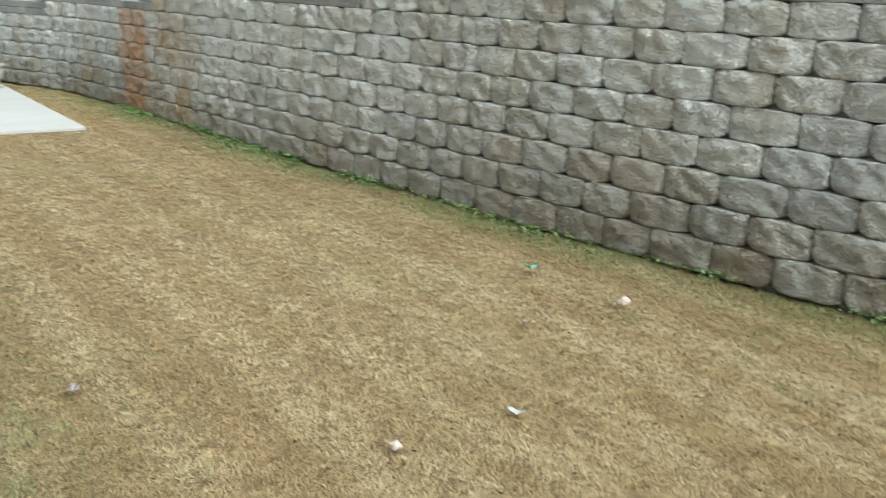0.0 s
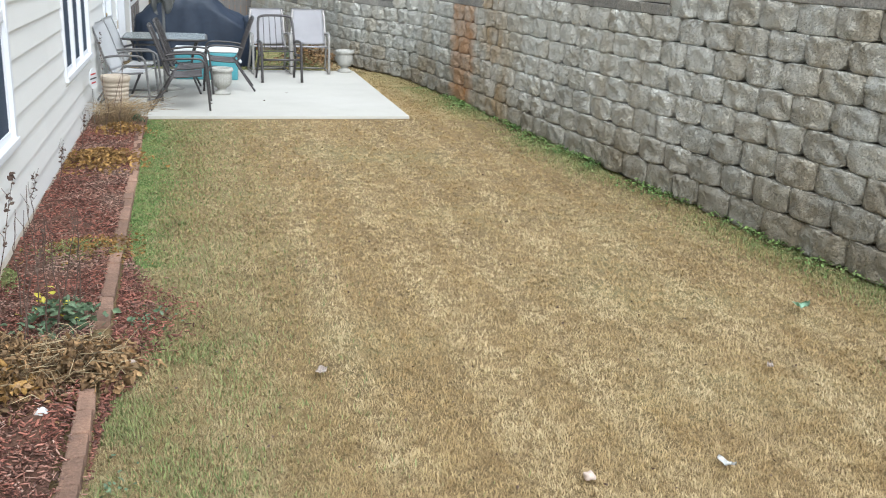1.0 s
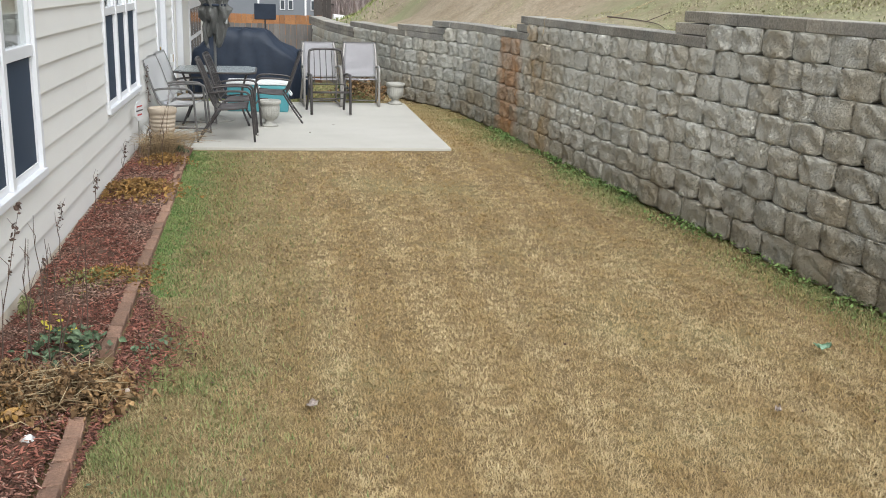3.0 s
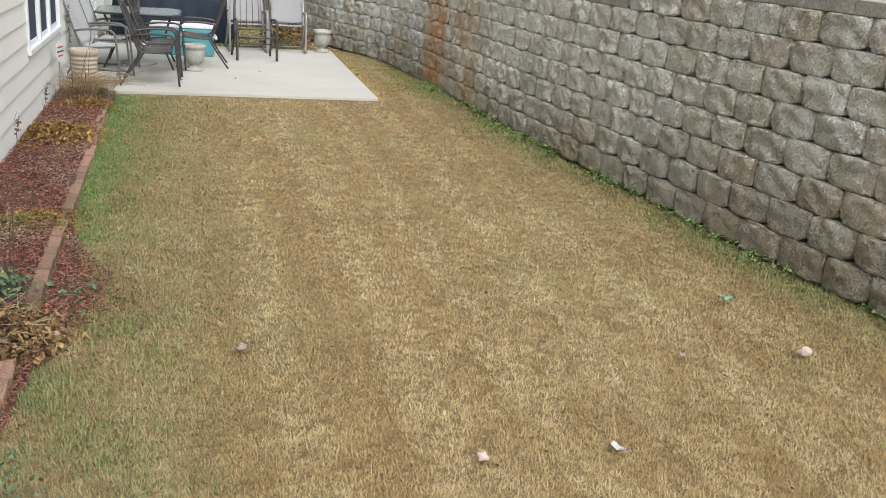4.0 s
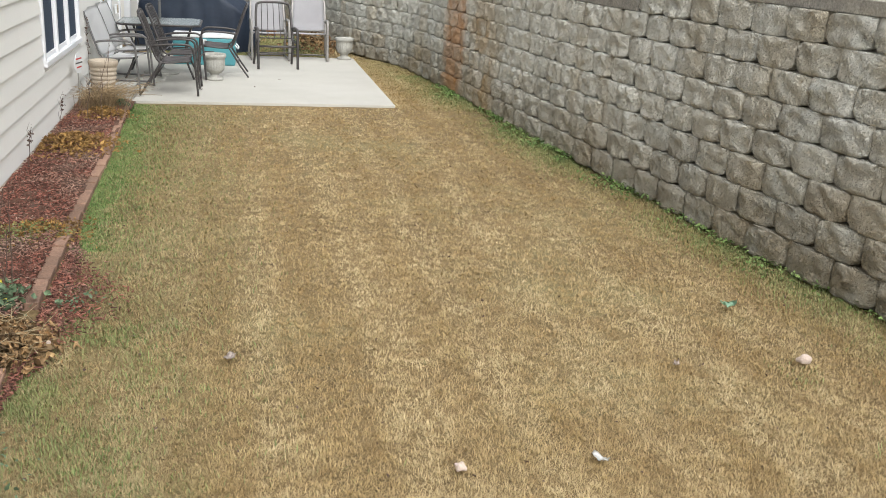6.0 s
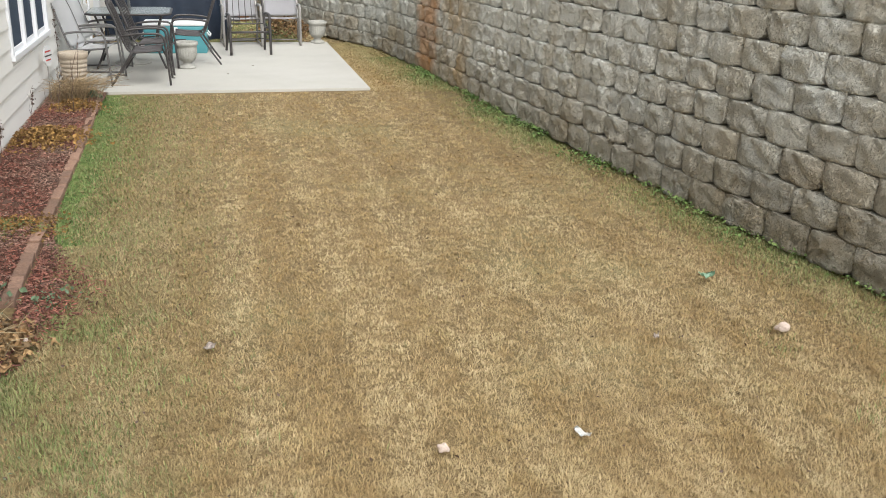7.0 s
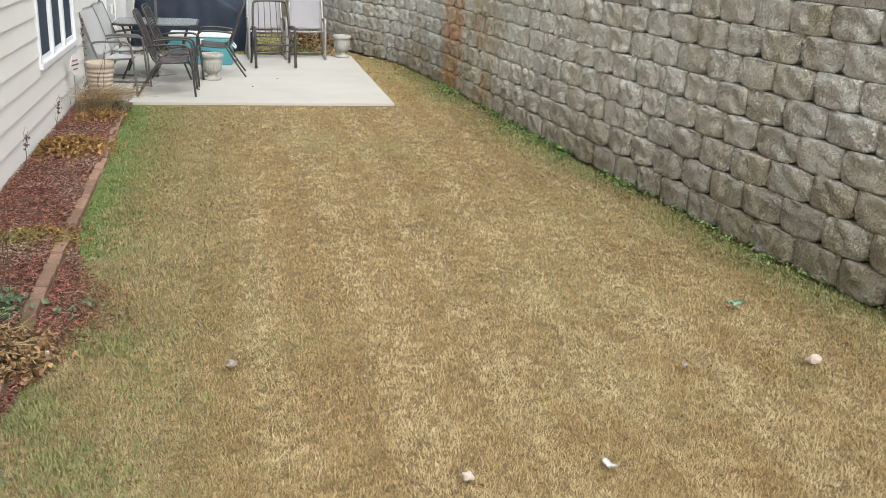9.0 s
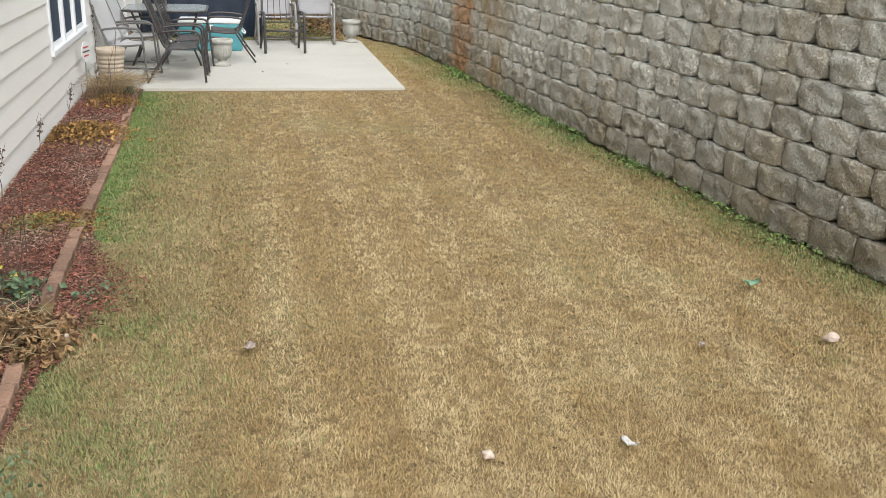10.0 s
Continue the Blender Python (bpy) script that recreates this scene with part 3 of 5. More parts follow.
def lap_boards():
    """Siding planks, thicker at the lower edge, cut at the openings."""
    courses = [(0.047 + 0.1835 * k, 0.2355 + 0.1835 * k) for k in range(29)]
    for z0, z1 in courses:
        z1 = min(z1, 5.298)
        if z0 >= 5.2:
            continue
        cuts, y = [], HY0
        for a, c, lo, hi in OPEN:
            if lo - 0.05 < z1 and hi + 0.05 > z0 + 0.02:
                cuts.append((y, a - 0.055 if lo > 0.1 else a - 0.10))
                y = c + (0.055 if lo > 0.1 else 0.10)
        cuts.append((y, HY1 - 0.09))
        for a, c in cuts:
            joints = [a] + [j for j in np.arange(HY0 + 1.3 + (z0 * 17 % 3.0), HY1, 3.66) if a + 0.3 < j < c - 0.3] + [c]
            for p, q in zip(joints, joints[1:]):
                bm = B()
                v = [bm.verts.new((x, y_, z)) for y_ in (p + 0.0008, q - 0.0008) for x, z in ((HOUSE_X - 0.026, z0), (HOUSE_X + 0.001, z0), (HOUSE_X - 0.0185, z1), (HOUSE_X - 0.026, z1))]
                bm.faces.new(v[0:4])
                bm.faces.new(v[7:3:-1])
                for k in range(4):
                    bm.faces.new((v[k], v[k + 4], v[(k + 1) % 4 + 4], v[(k + 1) % 4]))
                bmesh.ops.recalc_face_normals(bm, faces=bm.faces)
                part("siding_board", bm, siding_mat, wall_house)


lap_boards()


def window(y0, y1, z0, z1, rail, name):
    win = thing(name, "white vinyl triple window with dark lower screens", "window", kind="structure")
    xo, xi = HOUSE_X + 0.012, HOUSE_X - 0.10
    f = 0.042
    for nm, a in (("window_frame", (y0 - f, y0 + 0.02, z0 - 0.02, z1 + f)), ("window_frame", (y1 - 0.02, y1 + f, z0 - 0.02, z1 + f)),
                  ("window_frame", (y0 + 0.02, y1 - 0.02, z1 - 0.02, z1 + f))):
        part(nm, box(B(), xi, xo, *a, bevel=0.005), trim_mat, win)
    part("window_sill", box(B(), xi, xo + 0.014, y0 - f, y1 + f, z0 - 0.07, z0 - 0.018, bevel=0.005), trim_mat, win)
    w = (y1 - y0 - 0.04) / 3
    for k in range(3):
        a, c = y0 + 0.02 + k * w, y0 + 0.02 + (k + 1) * w
        if k:
            part("mullion", box(B(), xi, xo - 0.004, a - 0.035, a + 0.035, z0 - 0.018, z1 - 0.02, bevel=0.006), trim_mat, win)
        la, lc = a + (0.037 if k else 0.002), c - (0.037 if k < 2 else 0.002)
        sash = part("upper_sash", box(B(), xi + 0.012, xo - 0.014, la, lc, rail - 0.03, rail + 0.045, bevel=0.004), trim_mat, win)
        for p, q in ((la, la + 0.035), (lc - 0.035, lc)):
            part("sash_stile", box(B(), xi + 0.014, xo - 0.02, p, q, rail + 0.045, z1 - 0.022), trim_mat, sash)
        pane = part("pane", box(B(), xo - 0.050, xo - 0.044, la + 0.035, lc - 0.035, rail + 0.045, z1 - 0.022), glass_mat, sash)
        pane.visible_shadow = False
        low = part("lower_sash", box(B(), xi + 0.02, xo - 0.03, la, lc, z0 - 0.018, z0 + 0.03, bevel=0.003), trim_mat, win)
        for p, q in ((la, la + 0.022), (lc - 0.022, lc)):
            part("sash_stile", box(B(), xi + 0.02, xo - 0.03, p, q, z0 + 0.03, rail - 0.03), trim_mat, low)
        part("insect_screen", box(B(), xo - 0.042, xo - 0.039, la + 0.022, lc - 0.022, z0 + 0.03, rail - 0.03), screen_mat, low, "dark insect screen, tinted blue for reflected sky")
    # an added box for the room behind, its dimness painted as near-black walls
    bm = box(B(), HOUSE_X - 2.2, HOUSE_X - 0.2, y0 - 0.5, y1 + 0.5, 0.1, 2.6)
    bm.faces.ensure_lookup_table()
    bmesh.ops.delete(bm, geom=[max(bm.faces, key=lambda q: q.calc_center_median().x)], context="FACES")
    tagged(part("room_shell", bm, room_mat), "added room box behind the window, dimness painted into its walls", "room", kind="structure")
    for a, c in ((y0 + 0.02, y0 + 0.55), (y1 - 0.55, y1 - 0.02)):
        n = 40
        bm = B()
        rows = [[bm.verts.new((HOUSE_X - 0.30 + 0.025 * math.sin(k * 1.3) + 0.008 * math.sin(k * 3.1), a + (c - a) * k / n, z)) for k in range(n + 1)] for z in (0.2, 2.5)]
        for k in range(n):
            bm.faces.new((rows[0][k], rows[0][k + 1], rows[1][k + 1], rows[1][k]))
        bmesh.ops.solidify(bm, geom=bm.faces[:], thickness=0.004)
        tagged(part("curtain", bm, curtain_mat, smooth=True), "pale curtain hanging inside the window", "curtain")


for i, w in enumerate(WINDOWS):
    window(*w, "window_%d" % (i + 1))

# back door and its trim
door = thing("door_1", "white painted back door, closed", "door", kind="structure")
a, c, lo, hi = DOOR
part("door_leaf", box(B(), HOUSE_X - 0.10, HOUSE_X - 0.055, a + 0.03, c - 0.03, 0.03, hi - 0.03, bevel=0.004), trim_mat, door)
for z0_, z1_ in ((0.2, 0.85), (1.05, 1.85)):
    for p, q in ((a + 0.13, (a + c) / 2 - 0.05), ((a + c) / 2 + 0.05, c - 0.13)):
        part("door_panel", box(B(), HOUSE_X - 0.056, HOUSE_X - 0.047, p, q, z0_, z1_, bevel=0.006), trim_mat, door)
for p, q, r0, r1 in ((a - 0.10, a + 0.03, 0.0, hi + 0.10), (c - 0.03, c + 0.10, 0.0, hi + 0.10), (a + 0.03, c - 0.03, hi - 0.03, hi + 0.10)):
    part("door_casing", box(B(), HOUSE_X - 0.12, HOUSE_X + 0.014, p, q, r0, r1, bevel=0.005), trim_mat, door)
part("threshold", box(B(), HOUSE_X - 0.15, HOUSE_X + 0.02, a + 0.03, c - 0.03, 0.002, 0.028, bevel=0.005), pale_metal, door)
hd = part("door_handle", lathe(B(), [(0.03, 0), (0.03, 0.008), (0.012, 0.012), (0.012, 0.04), (0.027, 0.05), (0.027, 0.07), (0.012, 0.08)], 14), brass_mat, door, "brass door knob")
hd.matrix_basis = pose(HOUSE_X - 0.054, a + 0.10, 0.98, 0, 90, 0)
hd = part("deadbolt", lathe(B(), [(0.026, 0), (0.026, 0.014), (0.02, 0.02)], 14), dark_metal, door, "dark deadbolt")
hd.matrix_basis = pose(HOUSE_X - 0.054, a + 0.10, 1.14, 0, 90, 0)
bm = B()
box(bm, HOUSE_X - 0.02, HOUSE_X + 0.016, HY1 - 0.09, HY1 + 0.016, 0.0, 5.3, bevel=0.004)
tagged(part("trim_corner", bm, trim_mat), "white corner board at the end of the siding", "trim", kind="structure")
out = thing("outdoor_outlet", "pale weatherproof outlet box on the siding", "outlet", pose(HOUSE_X + 0.004, 15.35, 0.75))
part("outlet_box", box(B(), 0, 0.035, -0.04, 0.04, -0.065, 0.065, bevel=0.006), white_plastic, out)
part("outlet_cover", box(B(), 0.035, 0.05, -0.034, 0.034, -0.055, 0.06, bevel=0.006), pot_mat, out)


def next_house():
    """The house beyond the patio, on lower ground."""
    h = thing("neighbouring_house", "white sided neighbouring house with a glazed patio door", "house", pose(HOUSE_X - 0.02, 17.6, 0))
    part("wall", box(B(), -5.0, 0.0, 0.0, 9.0, -1.4, 1.95), siding_mat, h)
    part("roof", box(B(), -5.2, 0.34, -0.35, 9.3, 1.95, 2.12, bevel=0.01), trim_mat, h, "white boxed eave")
    dr = part("door", box(B(), 0.0, 0.02, 1.5, 4.3, -0.9, 1.5, bevel=0.004), trim_mat, h, "white glazed double door")
    for k in range(4):
        for j in range(3):
            y0 = 1.62 + k * 0.66
            part("pane", box(B(), 0.021, 0.026, y0, y0 + 0.55, -0.3 + j * 0.58, 0.2 + j * 0.58), far_glass, dr)
    part("corner_board", box(B(), -0.08, 0.02, -0.02, 0.1, -1.4, 1.95), trim_mat, h)


next_house()

# ---------------------------------------------------------------- the planting bed and its brick edging
def bed_drop(y):
    """The bed lies lower along the wall towards its near end."""
    return 0.060 * np.clip((7.6 - y) / 2.2, 0, 1)


bm = B()
n = 60
rows = []
for k in range(n + 1):
    y = 1.5 + (11.72 - 1.5) * k / n
    rows.append([bm.verts.new((HOUSE_X - 0.004 + (EDGE_X - 0.03 - HOUSE_X) * j / 8, y, 0.012 - float(bed_drop(y)) * (1 - j / 9) + 0.014 * math.sin(y * 5 + j) + 0.02 * math.sin(j / 8 * math.pi) + 0.012 * math.sin(y * 11.3 - j * 2))) for j in range(9)])
for p, q in zip(rows, rows[1:]):
    for j in range(8):
        bm.faces.new((p[j], p[j + 1], q[j + 1], q[j]))
tagged(part("planting_bed", bm, bed_mat, smooth=True), "narrow reddish mulch bed along the house", "planting bed", kind="structure")


def edge_x(y):
    return np.interp(y, [1.5, 3.85, 6.4, 8.6, 11.6], [-0.745, -0.765, -0.805, -0.83, -0.915])


m = 24000
y = rng.uniform(1.6, 11.65, m)
x = HOUSE_X + 0.02 + (edge_x(y) - 0.05 - HOUSE_X) * rng.uniform(0, 1, m)
spill = 3400
ys2 = rng.normal(5.15, 0.6, spill)
xs2 = edge_x(ys2) + 0.06 + np.abs(rng.normal(0, 0.15, spill)) * np.exp(-((ys2 - 5.25) / 0.75) ** 2)
x, y = np.r_[x, xs2], np.r_[y, ys2]
inner = np.clip((edge_x(y) - x) / (edge_x(y) - HOUSE_X), 0, 1)
p = np.stack([x, y, np.r_[rng.uniform(0.02, 0.062, m), rng.uniform(-0.012, 0.022, spill)] - bed_drop(y) * inner], 1)
size = np.stack([rng.uniform(0.008, 0.036, len(x)), rng.uniform(0.003, 0.009, len(x)), rng.uniform(0.002, 0.005, len(x))], 1)
tagged(part("faded_chips", chips("faded_chips", p[:2600] + np.array([0, 0, 0.006]), size[:2600] * 0.9, rng), faded_chip), "pale sun-faded chips strewn over the mulch", "mulch", kind="stuff")
tagged(part("mulch_chips", chips("mulch_chips", p[2600:m], size[2600:m], rng), mulch_mat), "shredded red wood mulch in the narrow bed", "mulch", kind="stuff")
tagged(part("bark_crumbs", chips("bark_crumbs", p[m:], size[m:], rng), mulch_mat), "reddish mulch chips spilled over the edging", "mulch", kind="stuff")


def clump(name, label, category, centre, spread, count, size, mat, high, flat=0.25, curl=0.7, seed=1):
    """A heap of leaves over an uneven mound."""
    r = np.random.default_rng(seed)
    u = r.normal(0, 1, (count, 2)) * 0.5
    q = np.exp(-(u ** 2).sum(1))
    pts = np.stack([centre[0] + u[:, 0] * spread[0], centre[1] + u[:, 1] * spread[1], centre[2] + q * high * r.uniform(0.15, 1.0, count)], 1)
    pts[:, 0] = np.maximum(pts[:, 0], HOUSE_X + 0.05)
    ob = thing(name, label, category)
    tagged(part("foliage", crumpled(name, pts, r.uniform(size[0], size[1], count), r, curl, flat), mat, ob, smooth=True), kind="stuff")
    if curl >= 1.0:
        tagged(part("stalks", straws(B(), (centre[0], centre[1], centre[2] + 0.02), 40, spread[0] * 0.45, high * 1.0, seed, 0.0028, 1.8), stalk_mat, ob, "pale bent stalks"), kind="stuff")
    return ob


def straws(bm, centre, n, spread, length, seed, r0=0.002, droop=0.6):
    r = random.Random(seed)
    for _ in range(n):
        a, l = r.uniform(0, 6.283), length * r.uniform(0.5, 1.1)
        x, y = max(centre[0] + r.gauss(0, spread), HOUSE_X + 0.05), centre[1] + r.gauss(0, spread)
        d = Vector((math.cos(a), math.sin(a), 0)) * l * r.uniform(0.15, droop)
        if x + d.x < HOUSE_X + 0.03:
            d.x = abs(d.x)
        s = Vector((x, y, centre[2]))
        tube(bm, [s, s + d * 0.4 + Vector((0, 0, l * 0.6)), s + d * 1.1 + Vector((0, 0, l * r.uniform(0.55, 0.9)))], [r0, r0 * 0.8, r0 * 0.4], 3)
    return bm


# withered plants along the bed
clump("withered_plant", "collapsed heap of curled brown leaves in the mulch", "dead plant", (-1.17, 4.52, 0.0), (0.30, 0.36), 1600, (0.018, 0.055), leaf_dry, 0.18, flat=0.05, curl=1.9, seed=3)
clump("withered_plant", "withered brown foliage hanging over the bricks", "dead plant", (-0.84, 4.58, 0.0), (0.26, 0.28), 1200, (0.018, 0.052), leaf_dry, 0.15, flat=0.05, curl=1.9, seed=4)
clump("withered_plant", "golden withered leaves flat on the mulch", "dead plant", (-1.24, 4.42, 0.03), (0.22, 0.24), 520, (0.03, 0.07), leaf_gold, 0.15, flat=0.1, curl=1.3, seed=5)
tagged(part("stalk_tangle", straws(B(), (-0.98, 4.60, 0.07), 110, 0.12, 0.10, 6, 0.0028, 2.0), stalk_mat, thing("collapsed_stalks", "bent straw-coloured stalks over the leaf heap", "dead plant")), kind="stuff")
clump("golden_groundcover", "golden brown frosted groundcover in the mulch", "dead plant", (-1.12, 9.05, 0.04), (0.36, 0.42), 900, (0.02, 0.055), leaf_gold, 0.12, flat=0.4, seed=8)
clump("faded_groundcover", "faded olive groundcover creeping over the bricks", "plant", (-0.95, 6.5, 0.01), (0.30, 0.26), 600, (0.014, 0.036), leaf_gold, 0.08, flat=0.5, seed=9)
clump("green_groundcover", "small dull green leaves in the mulch", "plant", (-1.02, 6.48, 0.0), (0.30, 0.24), 900, (0.012, 0.028), green_mat, 0.08, flat=0.5, seed=10)
clump("leafy_plant", "low plant with broad blue-green leaves", "plant", (-0.98, 5.16, 0.02), (0.20, 0.20), 170, (0.03, 0.07), leaf_green, 0.14, flat=0.55, curl=0.35, seed=11)
clump("yellow_leafed_plant", "plant with yellowing lobed leaves", "plant", (-1.04, 5.24, 0.03), (0.17, 0.15), 16, (0.025, 0.05), leaf_yellow, 0.18, flat=0.5, curl=0.35, seed=12)
clump("small_green_plant", "small green shoots against the foundation", "plant", (-1.36, 5.9, -0.03), (0.06, 0.12), 360, (0.010, 0.026), green_mat, 0.14, seed=13)
clump("golden_groundcover", "golden frosted leaves below the dry grass clump", "dead plant", (-1.05, 10.55, 0.03), (0.26, 0.26), 420, (0.02, 0.05), leaf_gold, 0.12, seed=14)
clump("silver_plant", "small grey-green plant at the patio corner", "plant", (-0.98, 11.15, 0.03), (0.10, 0.12), 80, (0.03, 0.07), leaf_green, 0.14, seed=15)
tagged(part("straw", straws(B(), (-1.14, 10.95, 0.03), 420, 0.10, 0.36, 16, 0.0028, 1.5), brown_straw, thing("dry_grass_clump", "tan ornamental grass clump, dry for winter", "dead plant")), kind="stuff")


def dead_stem(x, y, high, lean, seed, tufts=True):
    r = random.Random(seed)
    s = thing("dead_stem", "thin bare dark stem with shrivelled leaves", "dead plant", pose(x, y, 0.02 - 0.6 * float(bed_drop(y))), group="dead stems in the bed")
    pts = [(0, 0, 0)]
    for k in range(1, 6):
        pts.append((lean[0] * high * (k / 5) ** 1.3 + r.gauss(0, 0.008), lean[1] * high * (k / 5) ** 1.3 + r.gauss(0, 0.008), high * k / 5))
    bm = tube(B(), bend(pts, 3), [0.0042 - 0.0028 * i / 15 for i in range(16)], 5)
    for k in range(3):
        b0 = Vector(pts[2 + k])
        tube(bm, [b0, b0 + Vector((r.uniform(-0.02, 0.02), r.uniform(-0.02, 0.02), 0.05)), b0 + Vector((r.uniform(-0.03, 0.03), r.uniform(-0.04, 0.04), 0.11))], [0.0025, 0.002, 0.001], 4)
    part("stem", bm, stem_mat, s)
    if tufts:
        q = np.random.default_rng(seed)
        n = 26
        up = q.uniform(0.6, 1.0, n) * 5
        pp = np.stack([np.interp(up, range(6), [c[k] for c in pts]) for k in range(3)], 1) + q.normal(0, 0.011, (n, 3))
        part("dry_leaves", leaves("dry_leaves", pp, q.uniform(0.012, 0.034, n), q, 0.9, 0.0), stem_mat, s)


for i, (x, y, h, lx, ly) in enumerate([(-1.28, 5.12, 0.78, -0.05, 0.02), (-1.24, 5.18, 0.86, 0.12, 0.2), (-1.12, 5.1, 0.62, 0.22, 0.1), (-1.02, 5.28, 0.72, 0.05, -0.1),
                                       (-0.98, 5.35, 0.7, 0.18, 0.05), (-1.06, 5.42, 0.78, -0.04, 0.05), (-0.95, 5.2, 0.66, -0.06, 0.1), (-1.12, 5.3, 0.7, 0.06, -0.04), (-0.9, 5.62, 0.6, 0.03, 0.0), (-1.2, 5.6, 0.6, 0.0, 0.1), (-0.93, 5.5, 0.45, 0.1, 0.0)]):
    dead_stem(x, y - 0.3, h, (lx, ly), 30 + i, i < 3)
for i, (x, y, h, lx, ly) in enumerate([(-1.36, 6.9, 0.42, 0.05, 0.02), (-1.36, 8.2, 0.36, 0.1, -0.05), (-1.34, 9.6, 0.40, 0.12, 0.0), (-1.15, 10.2, 0.5, 0.02, 0.0), (-1.05, 10.35, 0.55, 0.05, 0.05),
                                       (-1.12, 11.2, 0.8, 0.12, 0.02), (-1.26, 11.25, 0.95, -0.02, 0.05), (-1.2, 11.1, 0.7, 0.25, 0.0)]):
    dead_stem(x, y, h, (lx, ly), 50 + i, i in (0, 1, 2, 6))

# ---------------------------------------------------------------- lawn

def scatter(count, y0, y1, power):
    """Places over the lawn, thinner with distance."""
    u = rng.uniform(0, 1, count)
    e = 1 - power
    y = (y0 ** e + (y1 ** e - y0 ** e) * u) ** (1 / e)
    lo = edge_x(np.clip(y, 1.5, 11.6)) + 0.045
    lo = np.where(y > 11.6, np.where(y < 16.3, 2.24, HOUSE_X), lo)
    hi = wall_x(y) + 0.02
    x = lo + (hi - lo) * rng.uniform(0, 1, count)
    return x, y


def turf(count):
    """Two thirds of the blades fan out of tufts, the rest lie loose between them."""
    k = count // 3
    x0, y0 = scatter(k, 2.0, 20.5, 1.85)
    cx, cy = scatter(count // 13, 2.0, 20.5, 1.85)
    who = rng.integers(0, len(cx), count - k)
    wide = 0.0115 * rng.uniform(0.6, 1.5, len(cx))[who]
    dx, dy = rng.normal(0, 1, count - k) * wide * 1.25, rng.normal(0, 1, count - k) * wide
    x, y = np.r_[x0, cx[who] + dx], np.r_[y0, cy[who] + dy]
    tufted = np.r_[np.zeros(k, bool), np.ones(count - k, bool)]
    aim = np.r_[rng.uniform(0, 6.283, k), np.arctan2(dy, dx) + rng.normal(0, 0.7, count - k)]
    spread = np.r_[np.full(k, 0.8), np.clip(0.50 + 0.24 * np.hypot(dx / wide, dy / wide), 0, 0.9)]
    tint = np.r_[np.zeros(k), rng.uniform(0.75, 1.25, len(cx))[who]]
    bare = (np.abs(x - edge_x(y)) < (0.36 + 0.14 * field(x, y, 1.5, 17) + rng.normal(0, 0.07, count)) * np.exp(-((y - 5.3) / 0.75) ** 2)) & (rng.uniform(0, 1, count) < 0.88)
    in_slab = (y > 11.71) & (y < 16.26) & (x < 2.235)
    keep = ~bare & ~in_slab & (x > edge_x(np.clip(y, 1.5, 11.6)) + 0.04)
    x, y, tufted, aim, spread, tint = (q[keep] for q in (x, y, tufted, aim, spread, tint))
    n = len(x)
    gaps = field(x, y, 7.5, 9) * 0.55 + field(x, y * 0.8, 13.0, 10) * 0.5 + field(x, y, 2.0, 11) * 0.25
    length = np.where(tufted, 0.027 * tint, 0.023) * (1 + 0.22 * np.clip(gaps, -1, 1)) * rng.uniform(0.6, 1.3, n)
    length = np.clip(length, 0.010, 0.06)
    width = 0.0027 * (0.50 + y / 6.0) * rng.uniform(0.6, 1.3, n)
    lean = np.clip(spread + rng.normal(0, 0.16, n), 0.05, 0.985)
    tall = (tufted & (gaps + rng.normal(0, 0.22, n) > -0.45)) | (rng.uniform(0, 1, n) < 0.4)
    p = np.stack([x, y, ground_z(x, y) - 0.004], 1)
    return [fine_blades(nm, p[q], length[q], width[q], aim[q], lean[q]) for nm, q in (("dormant_lawn", tall), ("lawn_thatch", ~tall))]


tall_blades, low_blades = turf(1080000)
tagged(part("dormant_lawn", tall_blades, straw_mat), "straw-coloured dormant lawn grass, closely mown", "grass", kind="stuff")
tagged(part("lawn_thatch", low_blades, thatch_mat), "brown thatch lying low between the grass tufts", "grass", kind="stuff")

n = 70000
y = rng.uniform(-5.5, 2.05, n)
x = np.where(y > 1.5, edge_x(y) + 0.06, HOUSE_X + 0.03)
x = x + (wall_x(y) - x) * rng.uniform(0, 1, n)
behind = fine_blades("dormant_lawn", np.stack([x, y, ground_z(x, y) - 0.004], 1), rng.uniform(0.018, 0.04, n), rng.uniform(0.006, 0.012, n), rng.uniform(0, 6.283, n), rng.uniform(0.6, 0.97, n))
tagged(part("dormant_lawn", behind, straw_mat), "straw-coloured dormant lawn near the bed's end", "grass", kind="stuff")


